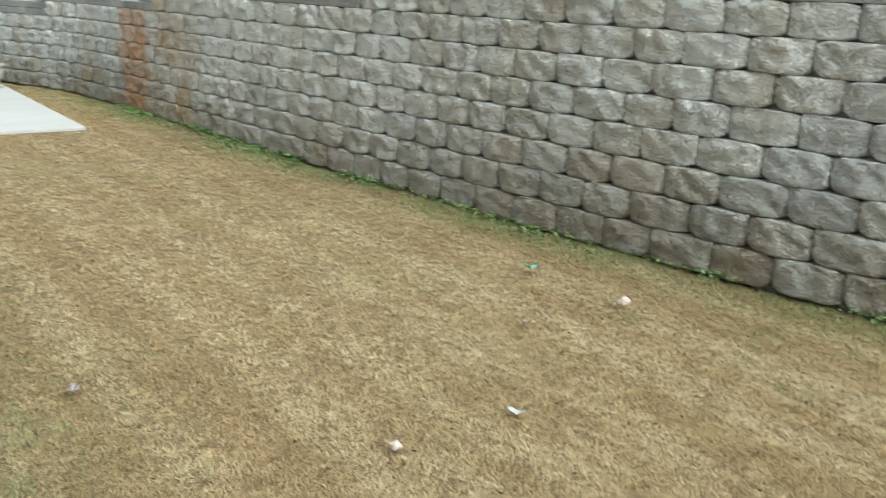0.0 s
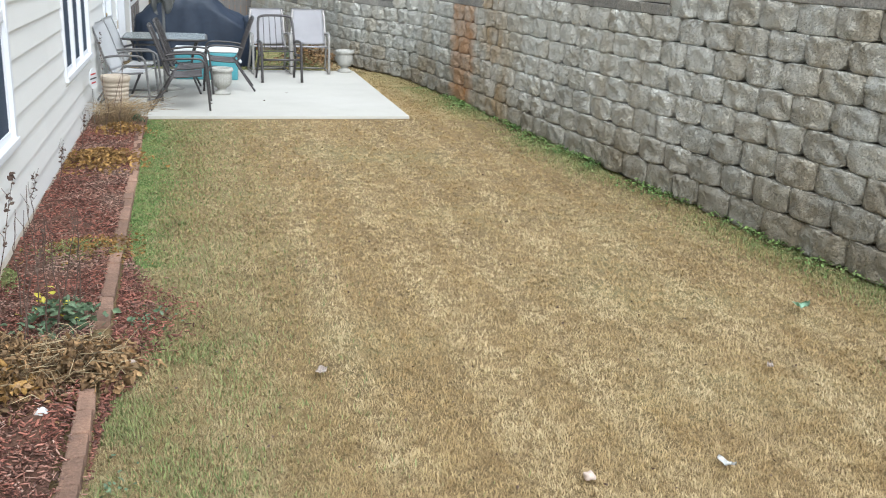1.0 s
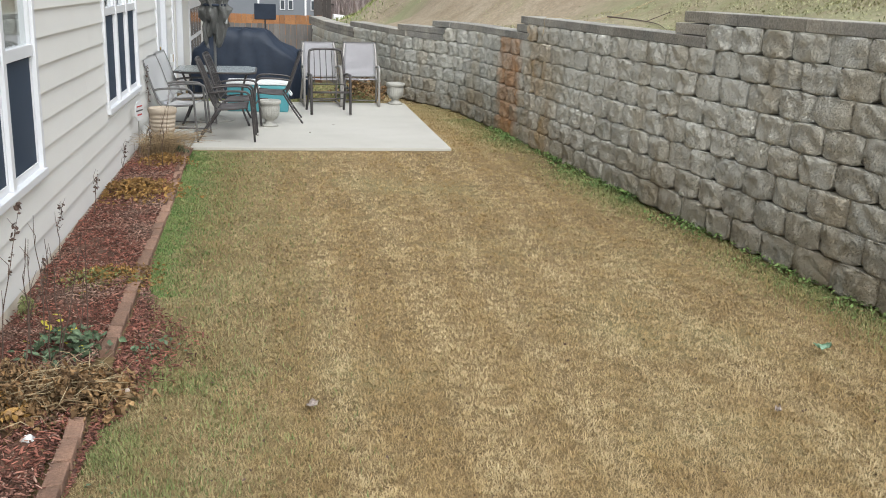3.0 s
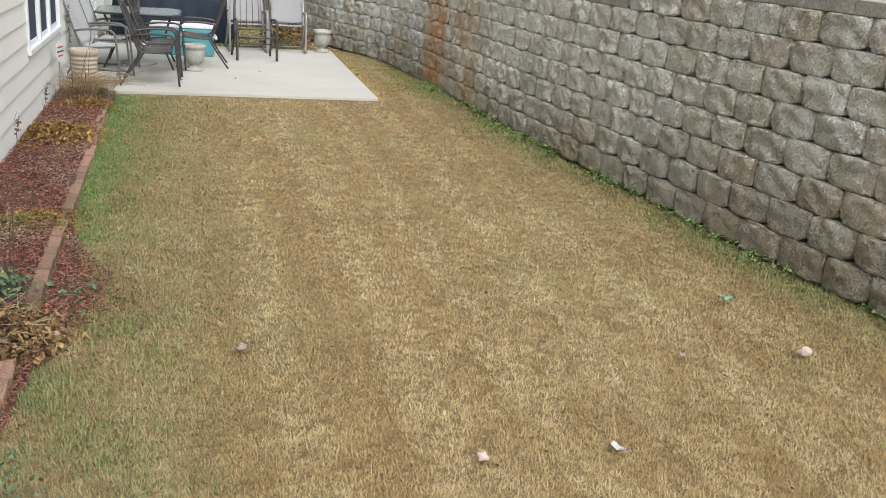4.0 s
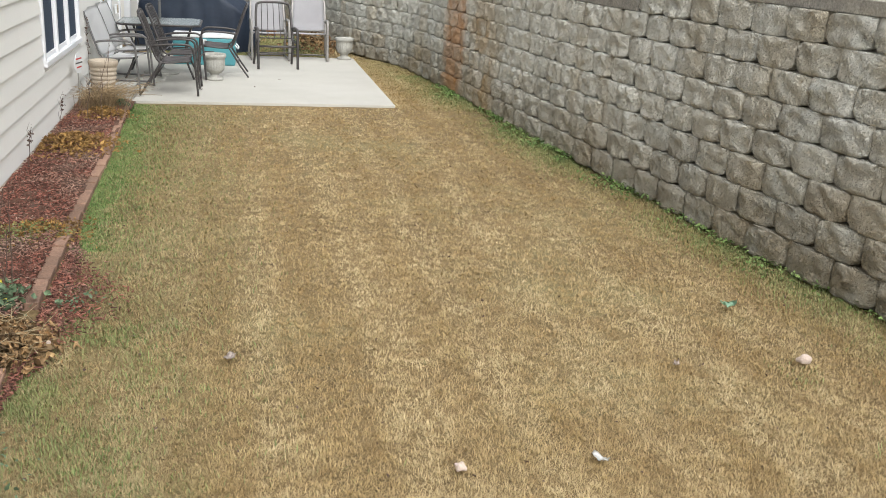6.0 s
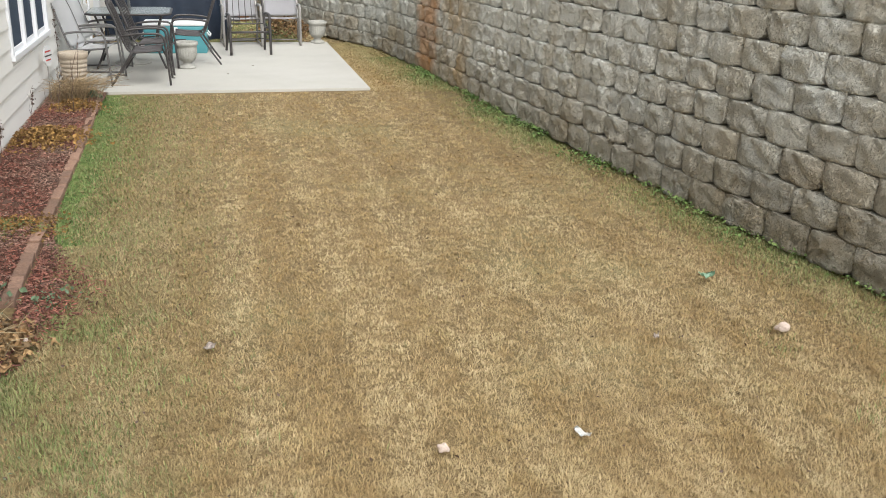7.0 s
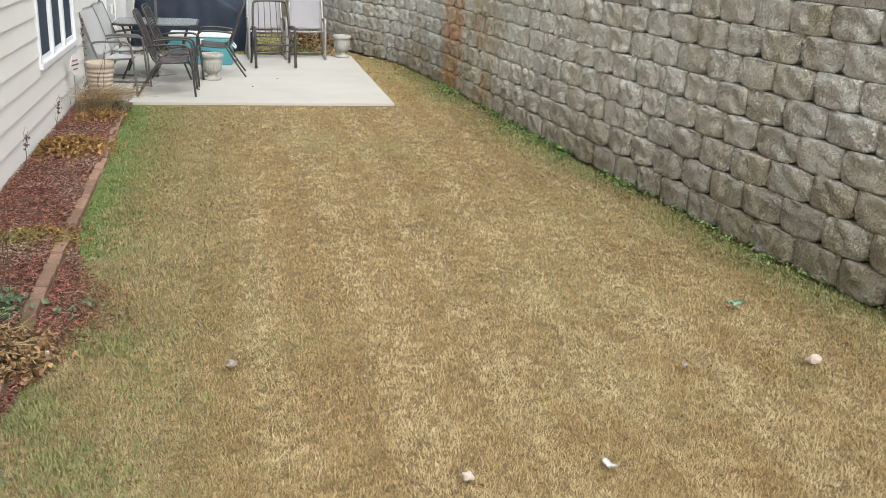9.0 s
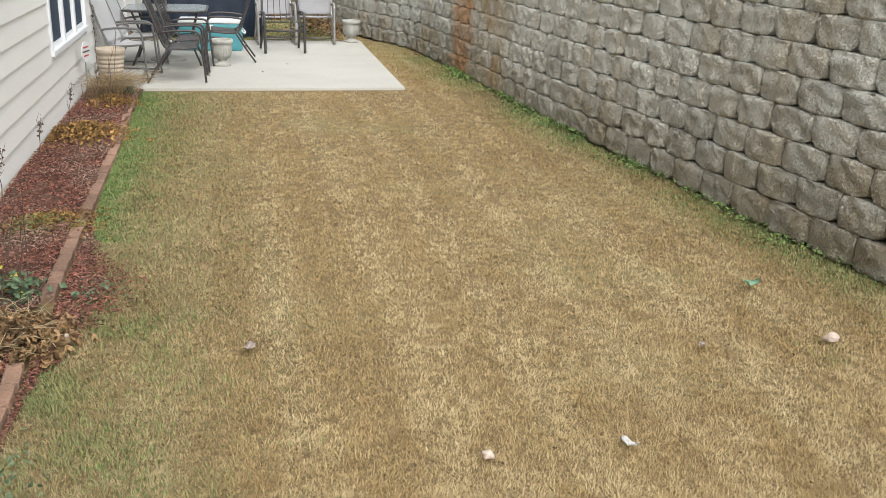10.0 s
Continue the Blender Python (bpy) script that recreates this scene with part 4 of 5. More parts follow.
def weeds(count):
    """Green growth along the bricks and at the foot of the wall."""
    k = count // 2
    y1 = rng.uniform(6.15, 11.6, k)
    x1 = edge_x(y1) + 0.05 + np.abs(rng.normal(0, 0.12, k))
    y2 = rng.uniform(2.0, 14.5, count)
    x2 = wall_x(y2) + 0.03 - np.abs(rng.normal(0, 0.24, count))
    g = field(x2, y2, 0.45, 12) + rng.normal(0, 0.5, count) > -0.1
    y3 = rng.uniform(1.8, 5.0, k)
    x3 = edge_x(y3) + 0.06 + np.abs(rng.normal(0, 0.34, k))
    h = field(x3, y3, 1.2, 13) + rng.normal(0, 0.4, k) > 0.1
    y4 = rng.uniform(2.0, 11.5, k)
    x4 = edge_x(y4) + 0.1 + np.abs(rng.normal(0, 0.55, k))
    x5 = rng.uniform(3.0, 4.2, k // 5)
    y5 = rng.uniform(2.4, 4.2, k // 5)
    j = field(x5, y5, 1.1, 15) > 0.3
    y6 = rng.uniform(16.3, 20.0, k)
    x6 = rng.uniform(-1.4, 1.0, k) * 1.2 + 0.6
    in6 = x6 < wall_x(y6)
    x, y = np.r_[x2[g], x3[h], x4[::2], x5[j], x6[in6]], np.r_[y2[g], y3[h], y4[::2], y5[j], y6[in6]]
    n = len(x)
    return blades("green_weeds", np.stack([x, y, ground_z(x, y)], 1), rng.uniform(0.014, 0.042, n), rng.uniform(0.002, 0.006, n) * (0.8 + y / 14), rng.uniform(0, 6.283, n), rng.uniform(0.3, 0.95, n))


tagged(part("green_weeds", weeds(44000), green_mat), "fresh green weeds along bricks and wall foot", "weeds", kind="stuff")
n = 30000
y = rng.uniform(6.15, 11.6, n)
x = edge_x(y) + 0.045 + np.abs(rng.normal(0, 0.10 + 0.04 * field(y, y, 0.6, 23), n)) * np.where(rng.uniform(0, 1, n) < 0.3, 2.2, 1.0)
tagged(part("clover_strip", blades("clover_strip", np.stack([x, y, ground_z(x, y)], 1), rng.uniform(0.008, 0.027, n), rng.uniform(0.003, 0.008, n), rng.uniform(0, 6.283, n), rng.uniform(0.3, 0.95, n)), clover_mat), "bright green clover strip beside the bricks", "weeds", kind="stuff")
r = np.random.default_rng(21)
n = 5200
y = r.uniform(2.2, 13.5, n)
y = y[field(y, y * 0, 0.55, 41) + r.normal(0, 0.35, n) > -0.15]
n = len(y)
x = wall_x(y) - 0.01 - np.abs(r.normal(0, 0.11 + 0.05 * field(y, y, 0.8, 42), n))
tagged(part("broadleaf_weeds", leaves("broadleaf_weeds", np.stack([x, y, np.full(n, 0.012) + r.uniform(0, 0.03, n)], 1), r.uniform(0.012, 0.036, n), r, 0.4, 0.5), clover_mat), "small broad-leaved weeds at the wall foot", "weeds", kind="stuff")
n = 150
y = np.r_[r.normal(3.35, 0.2, 50), r.normal(5.15, 0.1, 60), r.normal(2.9, 0.2, 40)]
x = np.r_[edge_x(y[:50]) + 0.12 + np.abs(r.normal(0, 0.09, 50)), r.normal(-0.58, 0.06, 60), edge_x(y[110:]) + 0.2 + np.abs(r.normal(0, 0.1, 40))]
tagged(part("broadleaf_weeds", leaves("broadleaf_weeds", np.stack([x, y, 0.01 + r.uniform(0, 0.035, n)], 1), r.uniform(0.016, 0.036, n), r, 0.4, 0.5), leaf_green), "low green weeds beside the brick edging", "weeds", kind="stuff")
n = 520
x, y = scatter(n, 2.3, 11.0, 1.5)
tagged(part("leaf_crumbs", leaves("leaf_crumbs", np.stack([x, y, 0.006 + r.uniform(0, 0.02, n)], 1), r.uniform(0.006, 0.02, n), r, 0.8, 0.2), stem_mat), "crumbs of dry leaf lying in the grass", "leaf litter", kind="stuff")

# grass on the hillside
n = 300000
y = r.uniform(4.0, 24, n)
u = r.uniform(0.15, 7.0, n) ** 1.0
x = wall_x(y) + 0.42 + u
g = field(x, y, 0.12, 31) + 0.3 * field(x, y, 0.7, 33) + r.normal(0, 0.3, n) + np.clip((8 - y) / 4, -0.2, 0.7) > 0.25
x, y, u = x[g], y[g], u[g]
z = hill_z(x, y, u) - 0.002
tagged(part("hill_grass", fine_blades("hill_grass", np.stack([x, y, z], 1), r.uniform(0.02, 0.045, len(x)), r.uniform(0.006, 0.013, len(x)), r.uniform(0, 6.28, len(x)), r.uniform(0.6, 0.97, len(x))), hill_green), "green grass tufts on the hillside", "grass", kind="stuff")

# ---------------------------------------------------------------- small things lying on the lawn
def pebble(name, label, category, at, size, mat, seed):
    bm = B()
    bmesh.ops.create_icosphere(bm, subdivisions=3, radius=0.5)
    for v in bm.verts:
        k = 1 + 0.45 * noise.noise(v.co * 2.3 + Vector((seed, 0, 0))) + 0.1 * noise.noise(v.co * 6 + Vector((0, seed, 0)))
        v.co = Vector((v.co.x * size[0] * k, v.co.y * size[1] * k, max(v.co.z, -0.3) * size[2] * k))
    ob = tagged(part(name, bm, mat, smooth=True), label, category)
    ob.location = (at[0], at[1], 0.012 + size[2] * 0.25)
    return ob


def scrap(name, label, category, at, size, mat, seed, tall=0.5):
    """A crumpled sheet: paper or a dead leaf, with a little thickness."""
    bm = B()
    n = 9
    g = [[bm.verts.new(((i / n - 0.5) * size[0] * (1 - 0.35 * abs(j / n - 0.5)), (j / n - 0.5) * size[1] * (1 - 0.3 * abs(i / n - 0.5)),
                        size[2] * (tall * noise.noise(Vector((i * 0.45 + seed, j * 0.45, seed))) + 1.6 * (abs(i / n - 0.5)) ** 1.5 * (1 + noise.noise(Vector((j * 0.5, seed, 0))))))) for j in range(n + 1)] for i in range(n + 1)]
    for i in range(n):
        for j in range(n):
            bm.faces.new((g[i][j], g[i + 1][j], g[i + 1][j + 1], g[i][j + 1]))
    bmesh.ops.solidify(bm, geom=bm.faces[:], thickness=0.0015)
    ob = tagged(part(name, bm, mat, smooth=True), label, category)
    ob.matrix_basis = pose(at[0], at[1], 0.02, 0, 0, seed * 57)
    return ob


pebble("stone", "small pale rounded stone in the grass", "stone", (1.163, 3.257), (0.046, 0.038, 0.04), stone_mat, 3)
scrap("paper_scrap", "crumpled scrap of white paper on the grass", "paper", (1.751, 3.257), (0.085, 0.04, 0.025), paper_mat, 2.1)
pebble("stone", "angular pale stone in the lawn", "stone", (3.19, 4.10), (0.066, 0.055, 0.05), stone_mat, 8)
scrap("curled_leaf", "curled grey-brown dead leaf on the grass", "leaf", (0.262, 4.388), (0.085, 0.05, 0.016), greyleaf_mat, 4.3, 0.5)
scrap("pale_green_leaf", "fallen pale green leaf on the grass", "leaf", (3.171, 4.895), (0.10, 0.07, 0.035), mint_mat, 6.2, 0.7)
for k, (x, y) in enumerate(((-0.12, 12.62), (0.55, 12.9), (0.9, 13.6))):
    scrap("curled_leaf", "tiny dark leaf on the concrete patio", "leaf", (x, y), (0.03, 0.02, 0.012), stem_mat, 1.0 + k, 0.6).location.z = 0.016
scrap("curled_leaf", "small dry leaf lying on the grass", "leaf", (2.479, 4.111), (0.05, 0.03, 0.02), greyleaf_mat, 1.2, 0.7)
pebble("stone", "white stone lying on the mulch", "stone", (-0.94, 4.13), (0.05, 0.04, 0.05), paper_mat, 5)
pebble("stone", "small white stone beside the bricks", "stone", (-0.60, 4.62), (0.03, 0.022, 0.03), stone_mat, 6)


# ---------------------------------------------------------------- patio furniture
def chair(name, label, frame_mat, m, sling=True, cloth=None, group="", sled=False, seat_label="", seat=True, bulk=1.0):
    """An armchair of bent tube that faces -y at the origin: two side frames, a seat and a back."""
    ob = thing(name, label, "chair", m, group)
    hw = 0.29
    for s in (-1, 1):
        x = s * hw
        arm = bend([(x, -0.32, 0.012), (x, -0.295, 0.33), (x, -0.275, 0.54), (x, -0.25, 0.595), (x, -0.19, 0.62), (x, 0.0, 0.62), (x * 0.98, 0.14, 0.605), (x * 0.95, 0.20, 0.59)], 4)
        part("arm_and_front_leg", tube(B(), arm, 0.0135 * bulk, 8), frame_mat, ob, smooth=True)
        rail = bend([(x * 0.93, -0.24, 0.425), (x * 0.93, 0.0, 0.405), (x * 0.93, 0.13, 0.42), (x * 0.93, 0.20, 0.56), (x * 0.90, 0.29, 0.82), (x * 0.84, 0.345, 0.96)], 4)
        part("seat_and_back_rail", tube(B(), rail, 0.0125 * bulk, 8), frame_mat, ob, smooth=True)
        part("back_leg", tube(B(), bend([(x * 0.95, 0.10, 0.41), (x * 0.97, 0.23, 0.2), (x, 0.36, 0.012)], 4), 0.0125 * bulk, 8), frame_mat, ob, smooth=True)
        if sled:
            part("runner", tube(B(), [(x, -0.31, 0.0255), (x, 0.37, 0.0255)], 0.0125, 8), frame_mat, ob, smooth=True)
    if sled:
        part("rear_crossbar", tube(B(), [(-hw, 0.36, 0.0255), (hw, 0.36, 0.0255)], 0.0115, 8), frame_mat, ob, smooth=True)
    else:
        part("front_crossbar", tube(B(), [(-hw, -0.285, 0.36), (hw, -0.285, 0.36)], 0.011 * bulk, 8), frame_mat, ob, smooth=True)
    if not sled:
        part("back_crossbar", tube(B(), [(-hw * 0.97, 0.23, 0.2), (hw * 0.97, 0.23, 0.2)], 0.010, 8), frame_mat, ob, smooth=True)
    if not sling:
        part("top_rail", tube(B(), bend([(-hw * 0.84, 0.345, 0.96), (-hw * 0.6, 0.357, 0.985), (0, 0.36, 0.992), (hw * 0.6, 0.357, 0.985), (hw * 0.84, 0.345, 0.96)], 4), 0.0125 * bulk, 8), frame_mat, ob, smooth=True)
    line = [(-0.24, 0.43), (-0.12, 0.412), (0.0, 0.408), (0.10, 0.418)]
    back = [(0.130, 0.44), (0.195, 0.57), (0.24, 0.70), (0.285, 0.83), (0.345, 0.985)]

    def sheet_of(profile, w0, w1, thick):
        bm = B()
        pr = bend([(0, a, c) for a, c in profile], 4)
        rows_ = []
        for i, q in enumerate(pr):
            w = w0 + (w1 - w0) * i / (len(pr) - 1)
            rows_.append([bm.verts.new((w * (2 * k / 8 - 1), q.y + 0.012 * (1 - (2 * k / 8 - 1) ** 2) * (0.3 if profile is line else 1), q.z - 0.008 * (1 - (2 * k / 8 - 1) ** 2))) for k in range(9)])
        for a, c in zip(rows_, rows_[1:]):
            for k in range(8):
                bm.faces.new((a[k], a[k + 1], c[k + 1], c[k]))
        bmesh.ops.solidify(bm, geom=bm.faces[:], thickness=thick)
        return bm
    if seat:
        part("seat", sheet_of(line, hw * 0.92, hw * 0.92, 0.012), (cloth or sling_mat) if sling else seat_mat, ob, seat_label, smooth=True)
    if sling:
        part("backrest", sheet_of(back, hw * 0.99, hw * 0.93, 0.030), cloth or sling_mat, ob, "pale woven sling", smooth=True)
    else:
        for k in range(5):
            x = (k - 2) * 0.092
            part("back_bar", tube(B(), bend([(x, 0.14, 0.44), (x, 0.21, 0.58), (x * 0.97, 0.29, 0.82), (x * 0.95, 0.352, 0.98)], 4), 0.008, 6, 0.6), frame_mat, ob, smooth=True)
        part("lower_back_rail", tube(B(), [(-hw * 0.92, 0.145, 0.445), (hw * 0.92, 0.145, 0.445)], 0.010, 8), frame_mat, ob, smooth=True)
    return ob


PZ = 0.012
chair("patio_armchair", "dark metal armchair with slatted back, beside the table", dark_metal, pose(-0.46, 12.32, PZ, 0, 0, 90), sling=False, group="patio chairs")
chair("patio_armchair", "dark metal armchair with slatted back, near the umbrella base", dark_metal, pose(-0.42, 13.12, PZ, 0, 0, 86), sling=False, group="patio chairs")
chair("patio_armchair", "pale grey sling armchair against the siding", mid_metal, pose(-1.08, 12.55, PZ, 0, 0, 78), cloth=white_sling, group="patio chairs", sled=True)
chair("patio_armchair", "pale grey sling armchair behind another, by the house", mid_metal, pose(-1.04, 13.35, PZ, 0, 0, 82), cloth=white_sling, group="patio chairs", sled=True)
chair("patio_armchair", "dark armchair facing the table from beside the cooler", dark_metal, pose(0.12, 13.98, PZ, 0, 0, -90), sling=False, group="patio chairs")
chair("sled_base_armchair", "grey sling chair with champagne frame at the patio's edge", pale_metal, pose(0.83, 15.92, PZ, 0, 0, 4), group="sling chairs facing the yard", sled=True, bulk=1.45)
chair("sled_base_armchair", "grey sling chair with champagne frame near the stone urn", pale_metal, pose(1.47, 16.0, PZ, 0, 0, -2), group="sling chairs facing the yard", sled=True, bulk=1.45)
chair("bar_back_chair", "dark metal chair frame with upright bars and no cushion", dark_metal, pose(0.90, 14.92, PZ, 0, 0, 5), sling=False, group="", seat=False, bulk=1.5).scale = (1, 0.95, 0.94)


def patio_table():
    t = thing("patio_table", "rectangular patio table with frosted glass top", "table", pose(-0.68, 13.86, PZ))
    bm = box(B(), -0.52, 0.52, -0.46, 0.46, 0.715, 0.728)
    bmesh.ops.bevel(bm, geom=[e for e in bm.edges if abs(e.verts[0].co.z - e.verts[1].co.z) > 0.005], offset=0.09, segments=5, affect="EDGES")
    part("tabletop", bm, table_mat, t)
    rim = [(x, y, 0.708) for x, y in ((-0.44, -0.47), (0.44, -0.47), (0.53, -0.38), (0.53, 0.38), (0.44, 0.47), (-0.44, 0.47), (-0.53, 0.38), (-0.53, -0.38), (-0.44, -0.47))]
    part("rim", tube(B(), rim, 0.014, 8), dark_metal, t, smooth=True)
    for sx in (-1, 1):
        for sy in (-1, 1):
            part("leg", tube(B(), bend([(sx * 0.42, sy * 0.38, 0.70), (sx * 0.34, sy * 0.30, 0.45), (sx * 0.34, sy * 0.30, 0.25), (sx * 0.44, sy * 0.40, 0.0)], 4), 0.014, 8), dark_metal, t, smooth=True)
    part("stretcher", tube(B(), [(-0.34, -0.30, 0.35), (0.34, 0.30, 0.35)], 0.009, 6), dark_metal, t)
    part("stretcher", tube(B(), [(-0.34, 0.30, 0.368), (0.34, -0.30, 0.368)], 0.009, 6), dark_metal, t)


patio_table()


def umbrella():
    u = thing("patio_umbrella", "closed grey patio umbrella in a cast base", "umbrella", pose(-0.70, 14.02, PZ))
    part("base", lathe(B(), [(0.235, 0), (0.24, 0.012), (0.21, 0.03), (0.12, 0.05), (0.05, 0.065), (0.035, 0.08), (0.032, 0.30), (0.022, 0.31)], 32, 0.03, 8, (0.01, 0.055)), urn_mat, u, "grey cast scroll base", smooth=True)
    part("pole", tube(B(), [(0, 0, 0.06), (0, 0, 2.5)], 0.019, 12), mid_metal, u, smooth=True)
    bm = B()
    seg, rings = 96, []
    prof = [(0.10, 1.10), (0.135, 1.18), (0.15, 1.28), (0.135, 1.37), (0.165, 1.40), (0.20, 1.45), (0.18, 1.52), (0.15, 1.57), (0.165, 1.63), (0.185, 1.72), (0.185, 1.88), (0.16, 2.05), (0.10, 2.28), (0.03, 2.45)]
    for r0, z in prof:
        ring = []
        for k in range(seg):
            a = 2 * math.pi * k / seg
            c, s_ = math.cos(a), math.sin(a)
            w = 1 + (0.20 * math.sin(7 * a + 0.9 * z) + 0.26 * noise.noise(Vector((3 * c, 3 * s_, 2.5 * z))) + 0.22 * noise.noise(Vector((7 * c, 7 * s_, 1.2 * z)))) * (0.35 if abs(z - 1.57) < 0.02 else 1) + 0.12 * math.sin(17 * a + 4.0 * z)
            ring.append(bm.verts.new((r0 * w * math.cos(a) + 0.02 * math.sin(6 * z), r0 * w * math.sin(a), z + (0.08 * math.sin(3 * a + 1) + 0.04 * math.sin(7 * a) if z < 1.2 else (0.05 * math.sin(4 * a + 0.7) + 0.03 * math.sin(9 * a) if 1.38 < z < 1.5 else 0.02 * math.sin(8 * a))))))
        rings.append(ring)
    for a, c in zip(rings, rings[1:]):
        for k in range(seg):
            bm.faces.new((a[k], a[(k + 1) % seg], c[(k + 1) % seg], c[k]))
    bmesh.ops.solidify(bm, geom=bm.faces[:], thickness=0.004)
    part("canopy", bm, umb_mat, u, "bunched grey cloth", smooth=True)
    part("strap", lathe(B(), [(0.150, 1.552), (0.168, 1.56), (0.168, 1.58), (0.150, 1.588)], 24), navy_mat, u, "dark tie strap", smooth=True)
    part("tip", lathe(B(), [(0.02, 2.45), (0.025, 2.5), (0.012, 2.56), (0.002, 2.58)], 12), dark_metal, u, smooth=True)
    part("crank", tube(B(), bend([(0, 0, 1.42), (0.12, -0.06, 1.42), (0.16, -0.10, 1.40), (0.16, -0.10, 1.33)], 3), 0.02, 8), white_plastic, u, smooth=True)


umbrella()


def cooler():
    c = thing("cooler", "teal picnic cooler with white lid on the patio", "cooler", pose(-0.14, 15.15, PZ, 0, 0, -3))
    part("body", box(B(), -0.45, 0.45, -0.21, 0.21, 0.0, 0.40, bevel=0.025), teal_mat, c, smooth=False)
    part("lid", box(B(), -0.46, 0.46, -0.22, 0.22, 0.402, 0.452, bevel=0.014), white_plastic, c, "white insulated lid")
    for s in (-1, 1):
        part("handle", tube(B(), bend([(s * 0.452, -0.13, 0.30), (s * 0.49, -0.12, 0.25), (s * 0.49, 0.12, 0.25), (s * 0.452, 0.13, 0.30)], 4), 0.012, 8), white_plastic, c, smooth=True)
    part("latch", box(B(), -0.04, 0.04, -0.235, -0.212, 0.29, 0.38, bevel=0.006), white_plastic, c)
    part("badge", box(B(), 0.0, 0.15, -0.216, -0.21, 0.15, 0.21), dark_metal, c, "dark rectangular badge")


cooler()


def urn(m, label):
    u = thing("urn_planter", label, "planter", m, group="cast stone urns")
    prof = [(0.112, 0.0), (0.116, 0.012), (0.112, 0.03), (0.085, 0.042), (0.062, 0.06), (0.058, 0.075), (0.07, 0.09), (0.10, 0.11), (0.124, 0.15), (0.134, 0.20), (0.136, 0.26), (0.134, 0.295), (0.15, 0.305), (0.155, 0.32), (0.153, 0.345), (0.146, 0.352), (0.13, 0.35), (0.124, 0.32), (0.12, 0.29)]
    part("body", lathe(B(), prof, 96, 0.018, 24, (0.10, 0.28)), urn_mat, u, smooth=True)
    part("soil", lathe(B(), [(0.119, 0.26), (0.119, 0.296), (0.05, 0.305)], 24), bed_mat, u, "dark potting soil", smooth=True)
    return u


urn(pose(0.03, 13.5, PZ), "fluted grey cast stone urn beside the dark chair")
urn(pose(2.06, 16.10, PZ), "fluted grey cast stone urn at the slab's corner")


def ridged_pot():
    u = thing("ridged_pot", "beige ridged plant pot with dead stems", "planter", pose(-1.17, 11.62, 0.0))
    prof = [(0.10, -0.02)]
    for k in range(8):
        z = 0.03 + k * 0.048
        q = 0.105 + 0.038 * k / 7
        prof += [(q, z), (q + 0.008, z + 0.012), (q + 0.008, z + 0.030), (q, z + 0.040)]
    prof += [(0.155, 0.425), (0.162, 0.435), (0.162, 0.475), (0.155, 0.485), (0.138, 0.482), (0.134, 0.44)]
    part("body", lathe(B(), prof, 40), pot_mat, u, smooth=True)
    part("soil", lathe(B(), [(0.133, 0.40), (0.133, 0.43), (0.05, 0.44)], 20), bed_mat, u, "dark potting soil")


ridged_pot()


def paver_stack():
    for k in range(3):
        s = tagged(part("paving_slab", box(B(), -0.20, 0.20, -0.20, 0.20, 0, 0.045, bevel=0.006), urn_mat), "grey concrete paving slab in a low stack", "paving slab", group="stacked slabs")
        s.matrix_basis = pose(-1.06, 12.02, PZ + k * 0.0455, 0, 0, 3 * k - 4)


paver_stack()


def grill():
    g = thing("covered_grill", "large barbecue grill under a navy blue cover", "grill", pose(-0.36, 17.1, -0.02))
    bm = B()
    seg, rings = 96, []
    prof = [(0.0, 1.0, 1.0), (0.12, 1.0, 1.0), (0.45, 0.985, 0.98), (0.66, 0.97, 0.95), (0.74, 0.96, 0.93), (0.80, 0.86, 0.92), (0.91, 0.70, 0.90), (1.02, 0.57, 0.86), (1.09, 0.50, 0.76), (1.135, 0.43, 0.60), (1.15, 0.30, 0.36), (1.155, 0.03, 0.05)]
    for i, (z, fx, fy) in enumerate(prof):
        ring = []
        for k in range(seg):
            a = 2 * math.pi * k / seg
            c, s = math.cos(a), math.sin(a)
            q = (abs(c) ** 5 + abs(s) ** 5) ** -0.2
            fold = max(0.0, 1 - z / 1.05)
            w = 1 + fold * (0.11 * (abs(math.sin(7.5 * a + 1.3 * math.sin(3 * a))) - 0.6) + 0.045 * math.sin(19 * a + 3 * z)) + 0.10 * (0.35 - abs(noise.noise(Vector((3.2 * c, 3.2 * s, 1.6 * z))))) + 0.05 * (0.3 - abs(noise.noise(Vector((8 * c + 3, 8 * s, 3 * z)))))
            dip = 0.045 * math.sin(5 * a + 1.2) * (0.3 < z < 0.9) + 0.02 * math.sin(11 * a) * (0.3 < z < 1.1)
            ring.append(bm.verts.new((0.90 * fx * c * q * w - (0.06 if z > 0.9 else 0), 0.33 * fy * s * q * w, max(0.0, z + dip + 0.015 * math.sin(9 * a + z * 7) * (z > 0.2)))))
        rings.append(ring)
    for a, c in zip(rings, rings[1:]):
        for k in range(seg):
            bm.faces.new((a[k], a[(k + 1) % seg], c[(k + 1) % seg], c[k]))
    bm.faces.new(rings[-1])
    part("cover", bm, navy_mat, g, "draped navy cloth with folds", smooth=True)
    part("side_table_cover", box(B(), 0.84, 1.04, -0.22, 0.22, 0.05, 0.83, bevel=0.085), navy_mat, g)


grill()


